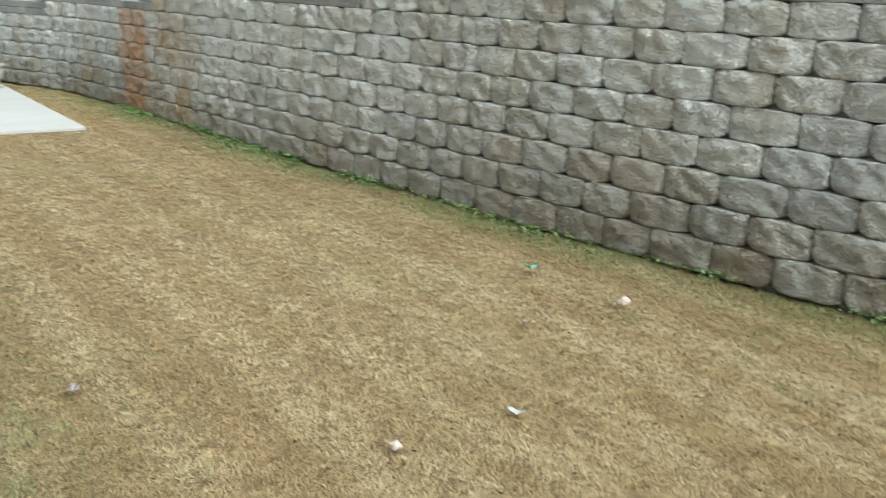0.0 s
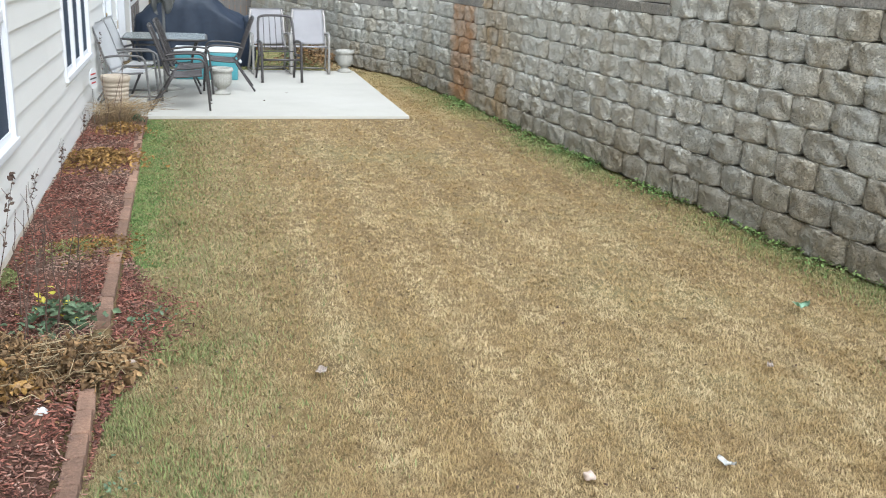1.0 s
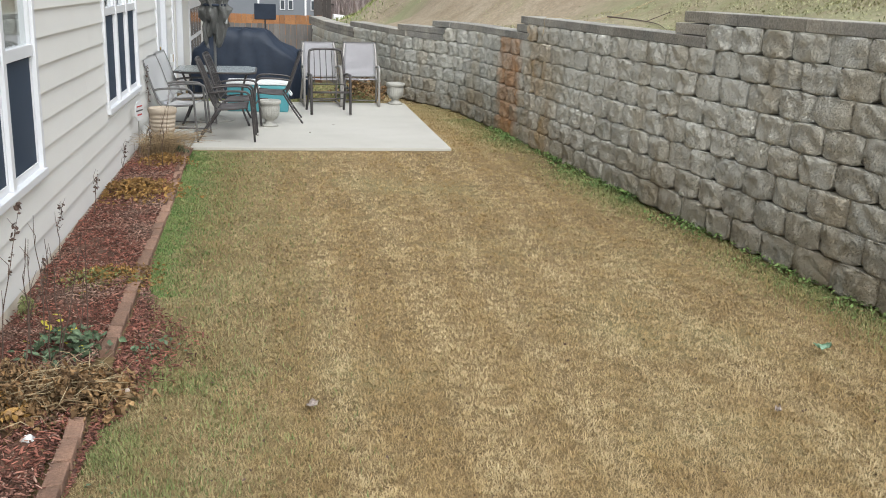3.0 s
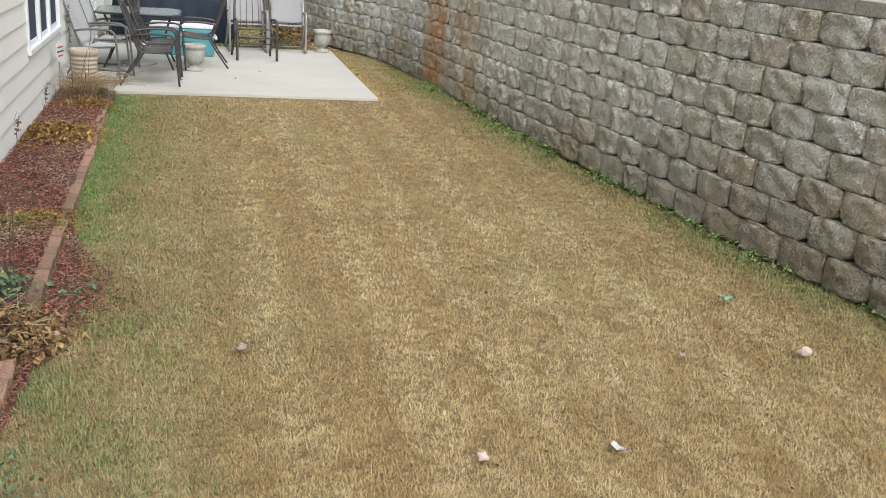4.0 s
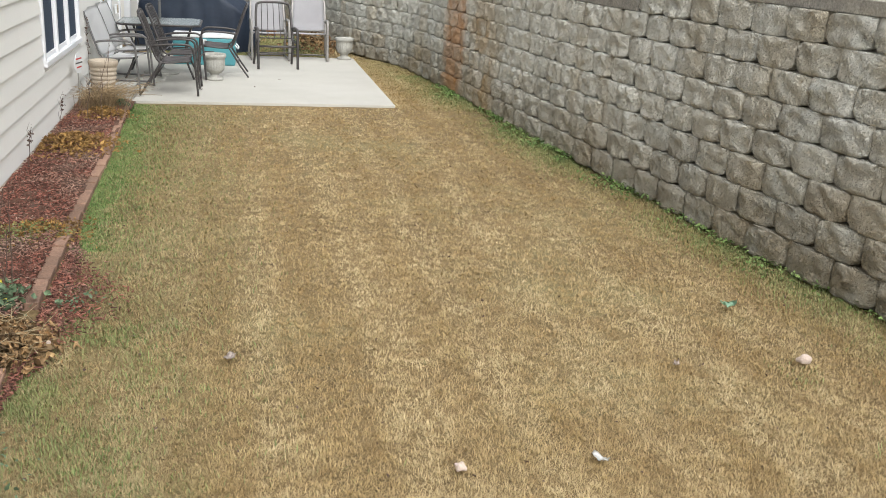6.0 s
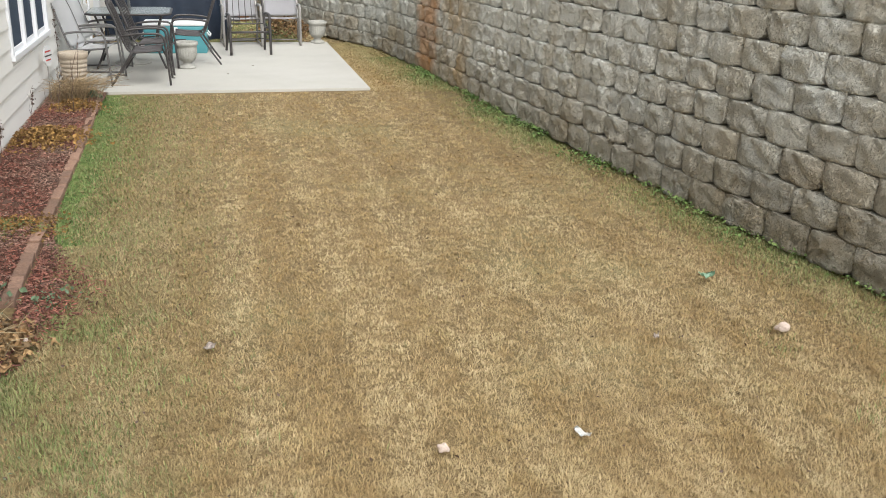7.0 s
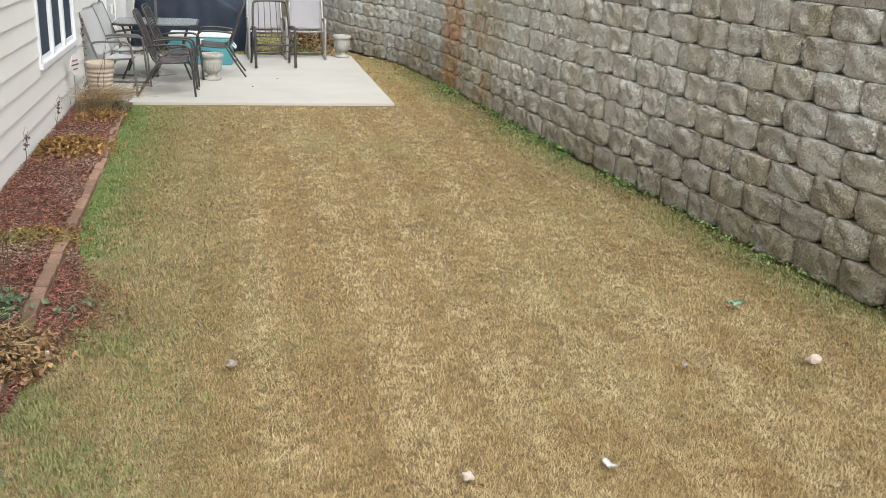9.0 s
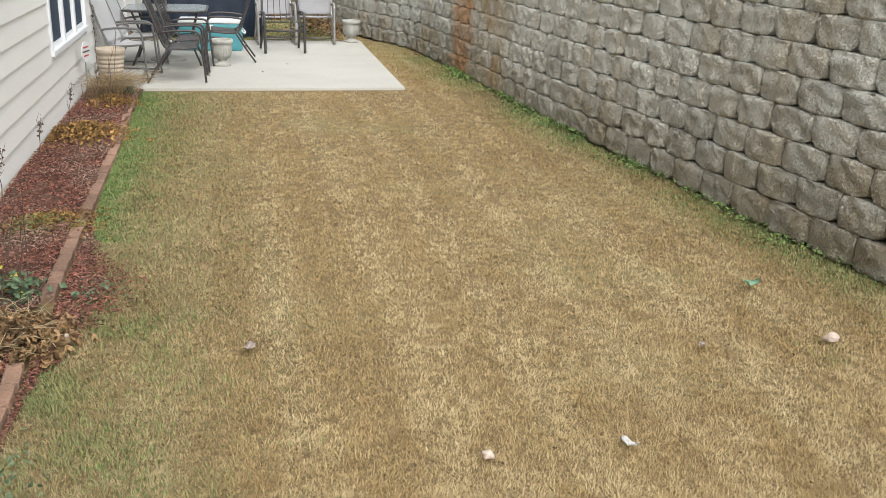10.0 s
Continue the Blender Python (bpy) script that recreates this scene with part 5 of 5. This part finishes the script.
def panel_on_pole():
    p = thing("panel_on_pole", "dark rectangular panel on a thin pole", "panel", pose(-0.06, 19.0, -0.03))
    part("pole", tube(B(), [(0, 0, 0), (0, 0, 1.5)], 0.016, 8), dark_metal, p)
    part("panel", box(B(), -0.20, 0.20, -0.03, 0.0, 1.24, 1.53, bevel=0.012), navy_mat, p)
    part("foot", lathe(B(), [(0.2, 0), (0.2, 0.02), (0.03, 0.05)], 18), dark_metal, p)


panel_on_pole()
bm = lathe(B(), [(0.16, 0), (0.2, 0.02), (0.22, 0.06), (0.12, 0.12), (0.04, 0.2), (0.02, 0.3)], 18)
tagged(part("birdbath_stand", bm, urn_mat, smooth=True), "pale low garden stand on the far lawn", "garden ornament").location = (0.55, 18.6, -0.03)


def yard_sign():
    s = thing("yard_sign", "small white warning sign with red print on a stake", "sign", pose(HOUSE_X + 0.08, 11.05, 0.0, 0, 0, 76))
    part("stake", tube(B(), [(0, 0, -0.03), (0, 0, 0.45)], 0.006, 6), pale_metal, s)
    bm = B()
    bmesh.ops.create_cone(bm, cap_ends=True, segments=8, radius1=0.115, radius2=0.115, depth=0.008)
    bmesh.ops.transform(bm, matrix=pose(0, -0.012, 0.52, 90, 22.5, 0), verts=bm.verts)
    part("sign_plate", bm, white_plastic, s)
    for k, w in enumerate((0.07, 0.09, 0.06)):
        part("print_bar", box(B(), -w, w, -0.019, -0.0165, 0.56 - k * 0.045, 0.575 - k * 0.045), red_mat if k != 1 else dark_metal, s)


yard_sign()


# ---------------------------------------------------------------- the distance
def fence(name, label, x0, x1, y, z0, z1, w, mat, rails):
    f = thing(name, label, "fence", kind="")
    bm = box(B(), 0, w - 0.008, -0.01, 0.01, z0, z1)
    first = part("board", bm, mat, f)
    first.location = (x0, y, 0)
    k = 1
    while x0 + (k + 1) * w < x1:
        o = new("board", first.data)
        o.parent = f
        o.location = (x0 + k * w, y, random.uniform(-0.01, 0.01))
        k += 1
    for z in rails:
        part("rail", box(B(), x0, x1, y + 0.011, y + 0.05, z, z + 0.09), mat, f)
    return f


fence("grey_fence", "weathered grey wooden board fence", -1.3, 1.1, 25.5, -1.2, 0.86, 0.14, fence_grey, (-0.6, 0.5))
fence("cedar_fence", "orange-brown cedar fence behind the grey one", -1.4, 1.6, 28.5, -1.4, 0.98, 0.15, fence_cedar, (-0.6, 0.7))
fence("hill_fence", "dark wooden fence on the far rise", 2.35, 3.5, 58, -2.5, 1.0, 0.25, dark_fence, (-1.0, 0.6))


def far_building():
    b = thing("apartment_building", "grey-blue multi-storey building with white windows", "building", pose(-14, 165, -4))
    part("wall", box(B(), 0, 21.6, 0, 14, 0, 18), far_wall_mat, b)
    part("roof", box(B(), -0.5, 22.1, -0.5, 14.5, 18, 18.6), roof_mat, b)
    for x in (11.4, 19.0, 21.4):
        part("downspout", box(B(), x, x + 0.3, -0.25, -0.002, 0, 18), trim_mat, b)
    for x in (3.0, 4.3, 15.0, 16.3, 20.0):
        for z in range(5):
            w = part("window", box(B(), x, x + 0.85, -0.16, -0.002, 1.2 + z * 3.0, 2.8 + z * 3.0), trim_mat, b)
            part("pane", box(B(), x + 0.11, x + 0.74, -0.2, -0.163, 1.31 + z * 3.0, 2.69 + z * 3.0), far_glass, w)


far_building()


def bare_tree(x, y, z, high, seed, label):
    r = random.Random(seed)
    t = thing("bare_tree", label, "tree", pose(x, y, z))
    bm, tw = B(), B()

    def limb(p, d, l, rad, depth):
        q = [p]
        for _ in range(4):
            d = (d + Vector((r.gauss(0, 0.13), r.gauss(0, 0.13), 0.07))).normalized()
            q.append(q[-1] + d * l / 4)
        tube(bm if depth < 2 else tw, q, [rad * (1 - 0.15 * i) for i in range(5)], 6 if depth < 2 else 3)
        if depth < 4:
            for _ in range(4 if depth else 6):
                k = r.randint(1, 4)
                limb(q[k], (d + Vector((r.gauss(0, 0.6), r.gauss(0, 0.6), r.gauss(0.1, 0.4)))).normalized(), l * r.uniform(0.45, 0.7), rad * 0.42, depth + 1)
    limb(Vector((0, 0, -0.3)), Vector((0, 0, 1)), high * 0.55, high * 0.018, 0)
    part("trunk", bm, bark_mat, t)
    part("crown", tw, twig_mat, t, "fine pale bare twigs")


def hill_at(x, y):
    """Height of the hillside or the ground at a far place."""
    u = x - (0.92 + (y - 26.5) * 0.11) - 0.42
    return float(hill_z(np.array([float(x)]), np.array([float(y)]), np.array([float(u)]))[0]) if u > 0 else float(ground_z(np.array([float(x)]), np.array([float(y)]))[0])


for x, y, h, k, lab in ((6.4, 62, 9, 5, "bare winter tree with pale twigs"), (9.5, 75, 12, 6, "tall bare winter tree on the rise"), (6.9, 48, 6, 8, "small bare tree on the slope"), (12, 66, 10, 9, "bare winter tree among brush")):
    bare_tree(x, y, hill_at(x, y), h, k, lab)

# bare woods far behind
q = np.random.default_rng(77)
n = 26000
x, y = q.uniform(-30, 75, n), q.uniform(188, 235, n)
z = ground_z(x, y)
tagged(part("far_woods", blades("far_woods", np.stack([x, y, z + q.uniform(0, 9, n) * q.uniform(0.3, 1, n)], 1), q.uniform(2.0, 7.0, n), q.uniform(0.08, 0.3, n), q.uniform(0, 6.283, n), q.uniform(0.05, 0.6, n)), twig_mat), "hazy bare winter woods in the distance", "woods", kind="stuff")
n = 16000
y = q.uniform(24, 60, n)
u = q.uniform(0.2, 9, n)
x = np.where(y < 26.5, wall_x(y), 0.92 + (y - 26.5) * 0.11) + 0.42 + u
tagged(part("hill_brush", blades("hill_brush", np.stack([x, y, hill_z(x, y, u)], 1), q.uniform(0.04, 0.14, n), q.uniform(0.012, 0.03, n), q.uniform(0, 6.283, n), q.uniform(0.1, 0.8, n)), green_mat), "green brush and weeds on the far slope", "brush", kind="stuff")
clump("dried_ivy", "brown dried ivy on the ground by the wall", "dead plant", (1.65, 17.4, 0.0), (0.5, 0.45), 420, (0.04, 0.09), leaf_dry, 0.35, seed=61)
clump("green_weed", "small green weed clump behind the patio", "plant", (1.28, 17.0, 0.0), (0.16, 0.16), 70, (0.04, 0.08), leaf_green, 0.28, seed=62)
bm = box(B(), -0.17, 0.17, -0.1, 0.1, -0.06, 0.12, bevel=0.03)
tagged(part("white_tub", bm, white_plastic), "white plastic tub lying on the slope", "tub").matrix_basis = pose(2.0, 30, hill_at(2.0, 30) + 0.05, 0, 4, 10)

# ---------------------------------------------------------------- retaining wall, block by block
H, L = 0.2113, 0.47
BATTER = 0.030
LEVELS = [(-6, 8.25, 8, 1), (8.25, 12.7, 7, 1), (12.7, 16.0, 6, 1), (16.0, 17.2, 5, 2), (17.2, 20.4, 5, 1), (20.4, 26.5, 4, 2)]


def foot(y):
    """The face line at the ground, and the way along it."""
    d = Vector((wall_x(y + 0.15) - wall_x(y - 0.15), 0.3, 0)).normalized()
    return Vector((wall_x(y), y, 0)), d


def block_mesh(seed):
    """One split-face block: bowed out in plan, flat on top, its lower corners rounded off, the face broken."""
    r = random.Random(seed)
    us = [0, 0.03, 0.08, 0.15] + [0.15 + 0.70 * k / 7 for k in range(1, 7)] + [0.85, 0.92, 0.97, 1]
    ws = [0, 0.05, 0.13] + [0.13 + 0.69 * k / 5 for k in range(1, 5)] + [0.82, 0.90, 0.96, 1]
    nx, nz = len(us), len(ws)
    bm = B()
    cut = [r.uniform(0.15, 0.8), r.uniform(0.15, 0.8), r.choice((0, 0, 0.35)), r.choice((0, 0, 0.35))]
    side = [r.uniform(-0.0025, 0.001) * k for k in (-1, -1, 1, 1)]
    tilt_u, tilt_w = r.uniform(-0.030, 0.030), r.uniform(-0.006, 0.016)
    big, power = r.uniform(0.022, 0.036), r.uniform(2.2, 3.4)
    ridge_at, ridge = r.uniform(0.25, 0.75), r.choice((0, 0, 0.012, 0.02))
    off = Vector((seed * 3.7, seed * 1.3, 0))
    grid = []
    for j, w in enumerate(ws):
        row = []
        for i, u in enumerate(us):
            x = (u - 0.5) * (L - 0.001)
            z = 0.0005 + w * (H - 0.001)
            q = (0 if u < 0.5 else 1) + (0 if w < 0.5 else 2)
            reach = max(0.0, 1 - min(u, 1 - u) / 0.20) ** 1.5 * max(0.0, 1 - min(w, 1 - w) / 0.5) * cut[q]
            z += (0.5 - w) * 0.105 * reach
            x += (0.5 - u) * 0.035 * reach
            if u < 0.05:
                x += side[0] * w + side[1] * (1 - w)
            if u > 0.95:
                x += side[2] * w + side[3] * (1 - w)
            v = Vector((u * 3.0, w * 1.4, 0)) + off
            bow = 1 - abs(2 * u - 1) ** power
            fall = max(0.0, (w - 0.80) / 0.20) ** 1.8 * 0.012 + max(0.0, (0.08 - w) / 0.08) ** 2 * 0.006
            rough = min(1.0, min(u, 1 - u) / 0.06 + 0.25) * (0.5 if j in (0, nz - 1) else 1)
            dep = 0.002 - (big + 0.002) * bow + fall
            dep += rough * (tilt_u * (u - 0.5) * bow + tilt_w * (w - 0.5) + 0.026 * noise.noise(v * 1.5) + 0.016 * noise.noise(v * 4.3) + r.uniform(-0.0045, 0.0045))
            dep -= rough * ridge * max(0.0, 1 - abs(u - ridge_at - 0.3 * (w - 0.5)) / 0.12)
            if 0 < i < nx - 1 and 0 < j < nz - 1:
                x += r.uniform(-0.005, 0.005)
                z += r.uniform(-0.004, 0.004) * min(1, min(w, 1 - w) / 0.1)
            row.append(bm.verts.new((x, dep, z)))
        grid.append(row)
    front = []
    for a, c in zip(grid, grid[1:]):
        for i in range(nx - 1):
            if r.random() < 0.5:
                front += [bm.faces.new((a[i], a[i + 1], c[i + 1])), bm.faces.new((a[i], c[i + 1], c[i]))]
            else:
                front += [bm.faces.new((a[i], a[i + 1], c[i])), bm.faces.new((a[i + 1], c[i + 1], c[i]))]
    ring = grid[0] + [g[-1] for g in grid[1:]] + grid[-1][-2::-1] + [g[0] for g in grid[-2:0:-1]]
    back = [bm.verts.new((v.co.x, 0.10, v.co.z)) for v in ring]
    for k in range(len(ring)):
        q = (k + 1) % len(ring)
        bm.faces.new((ring[k], back[k], back[q], ring[q]))
    bmesh.ops.recalc_face_normals(bm, faces=bm.faces)
    for f in front:
        f.smooth = True
    me = bpy.data.meshes.new("block")
    bm.to_mesh(me)
    bm.free()
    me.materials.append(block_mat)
    return me


variants = [block_mesh(100 + k) for k in range(30)]


def core():
    bm = B()
    ys_ = np.linspace(-6, 26.5, 131)
    for a, c, n_, caps in LEVELS:
        sel = [a] + [q for q in ys_ if a < q < c] + [c]
        prev = None
        for y in sel:
            p, d = foot(y)
            nrm = Vector((d.y, -d.x, 0))
            top = n_ * H + (caps - 1) * 0.1
            q = [bm.verts.new(p + nrm * (0.045 + s) + Vector((0, 0, z))) for s, z in ((0, -0.25), (BATTER * n_ * 0.98, top), (0.34 + BATTER * n_, top), (0.34 + BATTER * n_, -0.25))]
            if prev:
                for k in range(4):
                    bm.faces.new((prev[k], prev[(k + 1) % 4], q[(k + 1) % 4], q[k]))
            else:
                bm.faces.new(q)
            prev = q
        bm.faces.new(prev[::-1])
    bmesh.ops.recalc_face_normals(bm, faces=bm.faces)
    return part("retaining_wall", bm, core_mat)


retaining = tagged(core(), "grey split-face concrete block retaining wall, rust-streaked", "retaining wall", kind="structure")
rw = random.Random(11)
loose_v, loose_f, made = [], [], 0


def place(me, m, near):
    """A block of its own where the wall is near, else joined to the rest."""
    global made
    if near and made < 300:
        o = new("block", me)
        o.parent = retaining
        o.matrix_basis = m
        made += 1
        return
    off = sum(len(v) for v in loose_v)
    loose_v.append(np.array([m @ v.co for v in me.vertices]))
    loose_f.extend([tuple(i + off for i in p_.vertices) for p_ in me.polygons])


for course in range(8):
    joint = 5.556 - 27 * 0.417 + (0.0 if course % 2 == 0 else 0.2)
    start = joint
    while joint < 26.0:
        p, d = foot(joint)
        joint += (0.417 if joint < 9.5 else 0.39) * (d.y if joint > 14 else 1.0)
        end = joint + rw.uniform(-0.022, 0.022)
        mid = (start + end) / 2
        n_here = next(lv[2] for lv in LEVELS if lv[0] <= min(max(mid, -5.9), 26.4) < lv[1])
        if course < n_here:
            p, d = foot(mid)
            nrm = Vector((d.y, -d.x, 0))
            m = Matrix.Translation(p + nrm * (BATTER * course + rw.uniform(-0.005, 0.005)) + Vector((0, 0, course * H)))
            m = m @ Matrix.Rotation(math.atan2(-d.y, -d.x) + rw.uniform(-0.025, 0.025), 4, "Z") @ Matrix.Diagonal(((end - start) / d.y / L, rw.uniform(0.85, 1.2), 1, 1))
            place(rw.choice(variants), m, 1.8 < mid < 14.5)
        start = end

cap_bm = box(B(), -0.5, 0.5, -0.035, 0.30, 0.0, 0.096, bevel=0.008)
cap_me = bpy.data.meshes.new("cap_block")
cap_bm.to_mesh(cap_me)
cap_me.materials.append(cap_mat)


def cap(y0, y1, back, z, inset=0.0):
    p, d = foot((y0 + y1) / 2)
    nrm = Vector((d.y, -d.x, 0))
    o = new("cap_block", cap_me)
    o.parent = retaining
    m = Matrix.Translation(p + nrm * (back + inset) + Vector((0, 0, z + 0.002)))
    o.matrix_basis = m @ Matrix.Rotation(math.atan2(-d.y, -d.x), 4, "Z") @ Matrix.Diagonal(((y1 - y0) / d.y - 0.003, 1, 1, 1))


for i, (a, c, n_, k_) in enumerate(LEVELS):
    for j in range(k_):
        y = a
        over = 0.42 if j == k_ - 1 else 0.0
        last = i == len(LEVELS) - 1
        end = c if last else c + over
        while y < end - 0.05:
            q = min(y + 0.46, end)
            if end - q < 0.15:
                q = end
            cap(y, q, BATTER * n_, n_ * H + j * 0.1)
            y = q
    if i < len(LEVELS) - 1:
        gap = (n_ * H + (k_ - 1) * 0.1) - (LEVELS[i + 1][2] * H + LEVELS[i + 1][3] * 0.1)
        if gap > 0.05:
            cap(c + 0.004, c + 0.55, BATTER * n_ - 0.01, LEVELS[i + 1][2] * H + LEVELS[i + 1][3] * 0.1 + 0.004)

if loose_v:
    me = bpy.data.meshes.new("far_blocks")
    me.from_pydata(np.concatenate(loose_v).tolist(), [], loose_f)
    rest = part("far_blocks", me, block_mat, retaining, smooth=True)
    rest["kind"] = "stuff"

# a pale string hanging over the coping, and a stick on the slope behind
def on_slope(x, y, lift):
    u = x - float(wall_x(y)) - 0.42
    return (x, y, float(hill_z(np.array([x]), np.array([y]), np.array([u]))[0]) + lift)


bm = tube(B(), bend([(3.412, 12.12, 1.36), (3.425, 12.11, 1.48), (3.435, 12.07, 1.592), (3.70, 12.02, 1.59), on_slope(4.0, 12.0, 0.03), on_slope(4.6, 12.15, 0.03), on_slope(5.3, 12.2, 0.02)], 4), 0.0038, 5)
tagged(part("string", bm, stalk_mat), "pale string draped over the wall's coping", "string")
bm = tube(B(), bend([on_slope(4.2, 12.0, 0.05), on_slope(4.45, 11.6, 0.02), on_slope(4.5, 11.1, 0.03), on_slope(4.42, 10.6, 0.01)], 4), [0.010 - 0.0006 * i for i in range(13)], 6)
tube(bm, [on_slope(4.47, 11.4, 0.025), on_slope(4.75, 11.3, 0.07)], [0.006, 0.003], 5)
tagged(part("fallen_stick", bm, bark_mat), "bare forked stick lying on the slope", "stick")

# ---------------------------------------------------------------- brick edging
edging = thing("brick_edging", "single row of red clay bricks edging the bed", "brick edging", kind="structure")
brick_me = bpy.data.meshes.new("brick")
bm = box(B(), -0.038, 0.038, -0.098, 0.098, -0.05, 0.026, bevel=0.006)
bm.to_mesh(brick_me)
brick_me.materials.append(brick_mat)
y = 2.2
while y < 11.6:
    if not 4.4 < y < 5.1:
        o = new("brick", brick_me)
        o.parent = edging
        o.matrix_basis = pose(float(edge_x(y)), y, random.uniform(-0.006, 0.008), random.uniform(-1.5, 1.5), random.uniform(-4, 4), random.uniform(-3, 3) + 1.5)
    y += 0.203
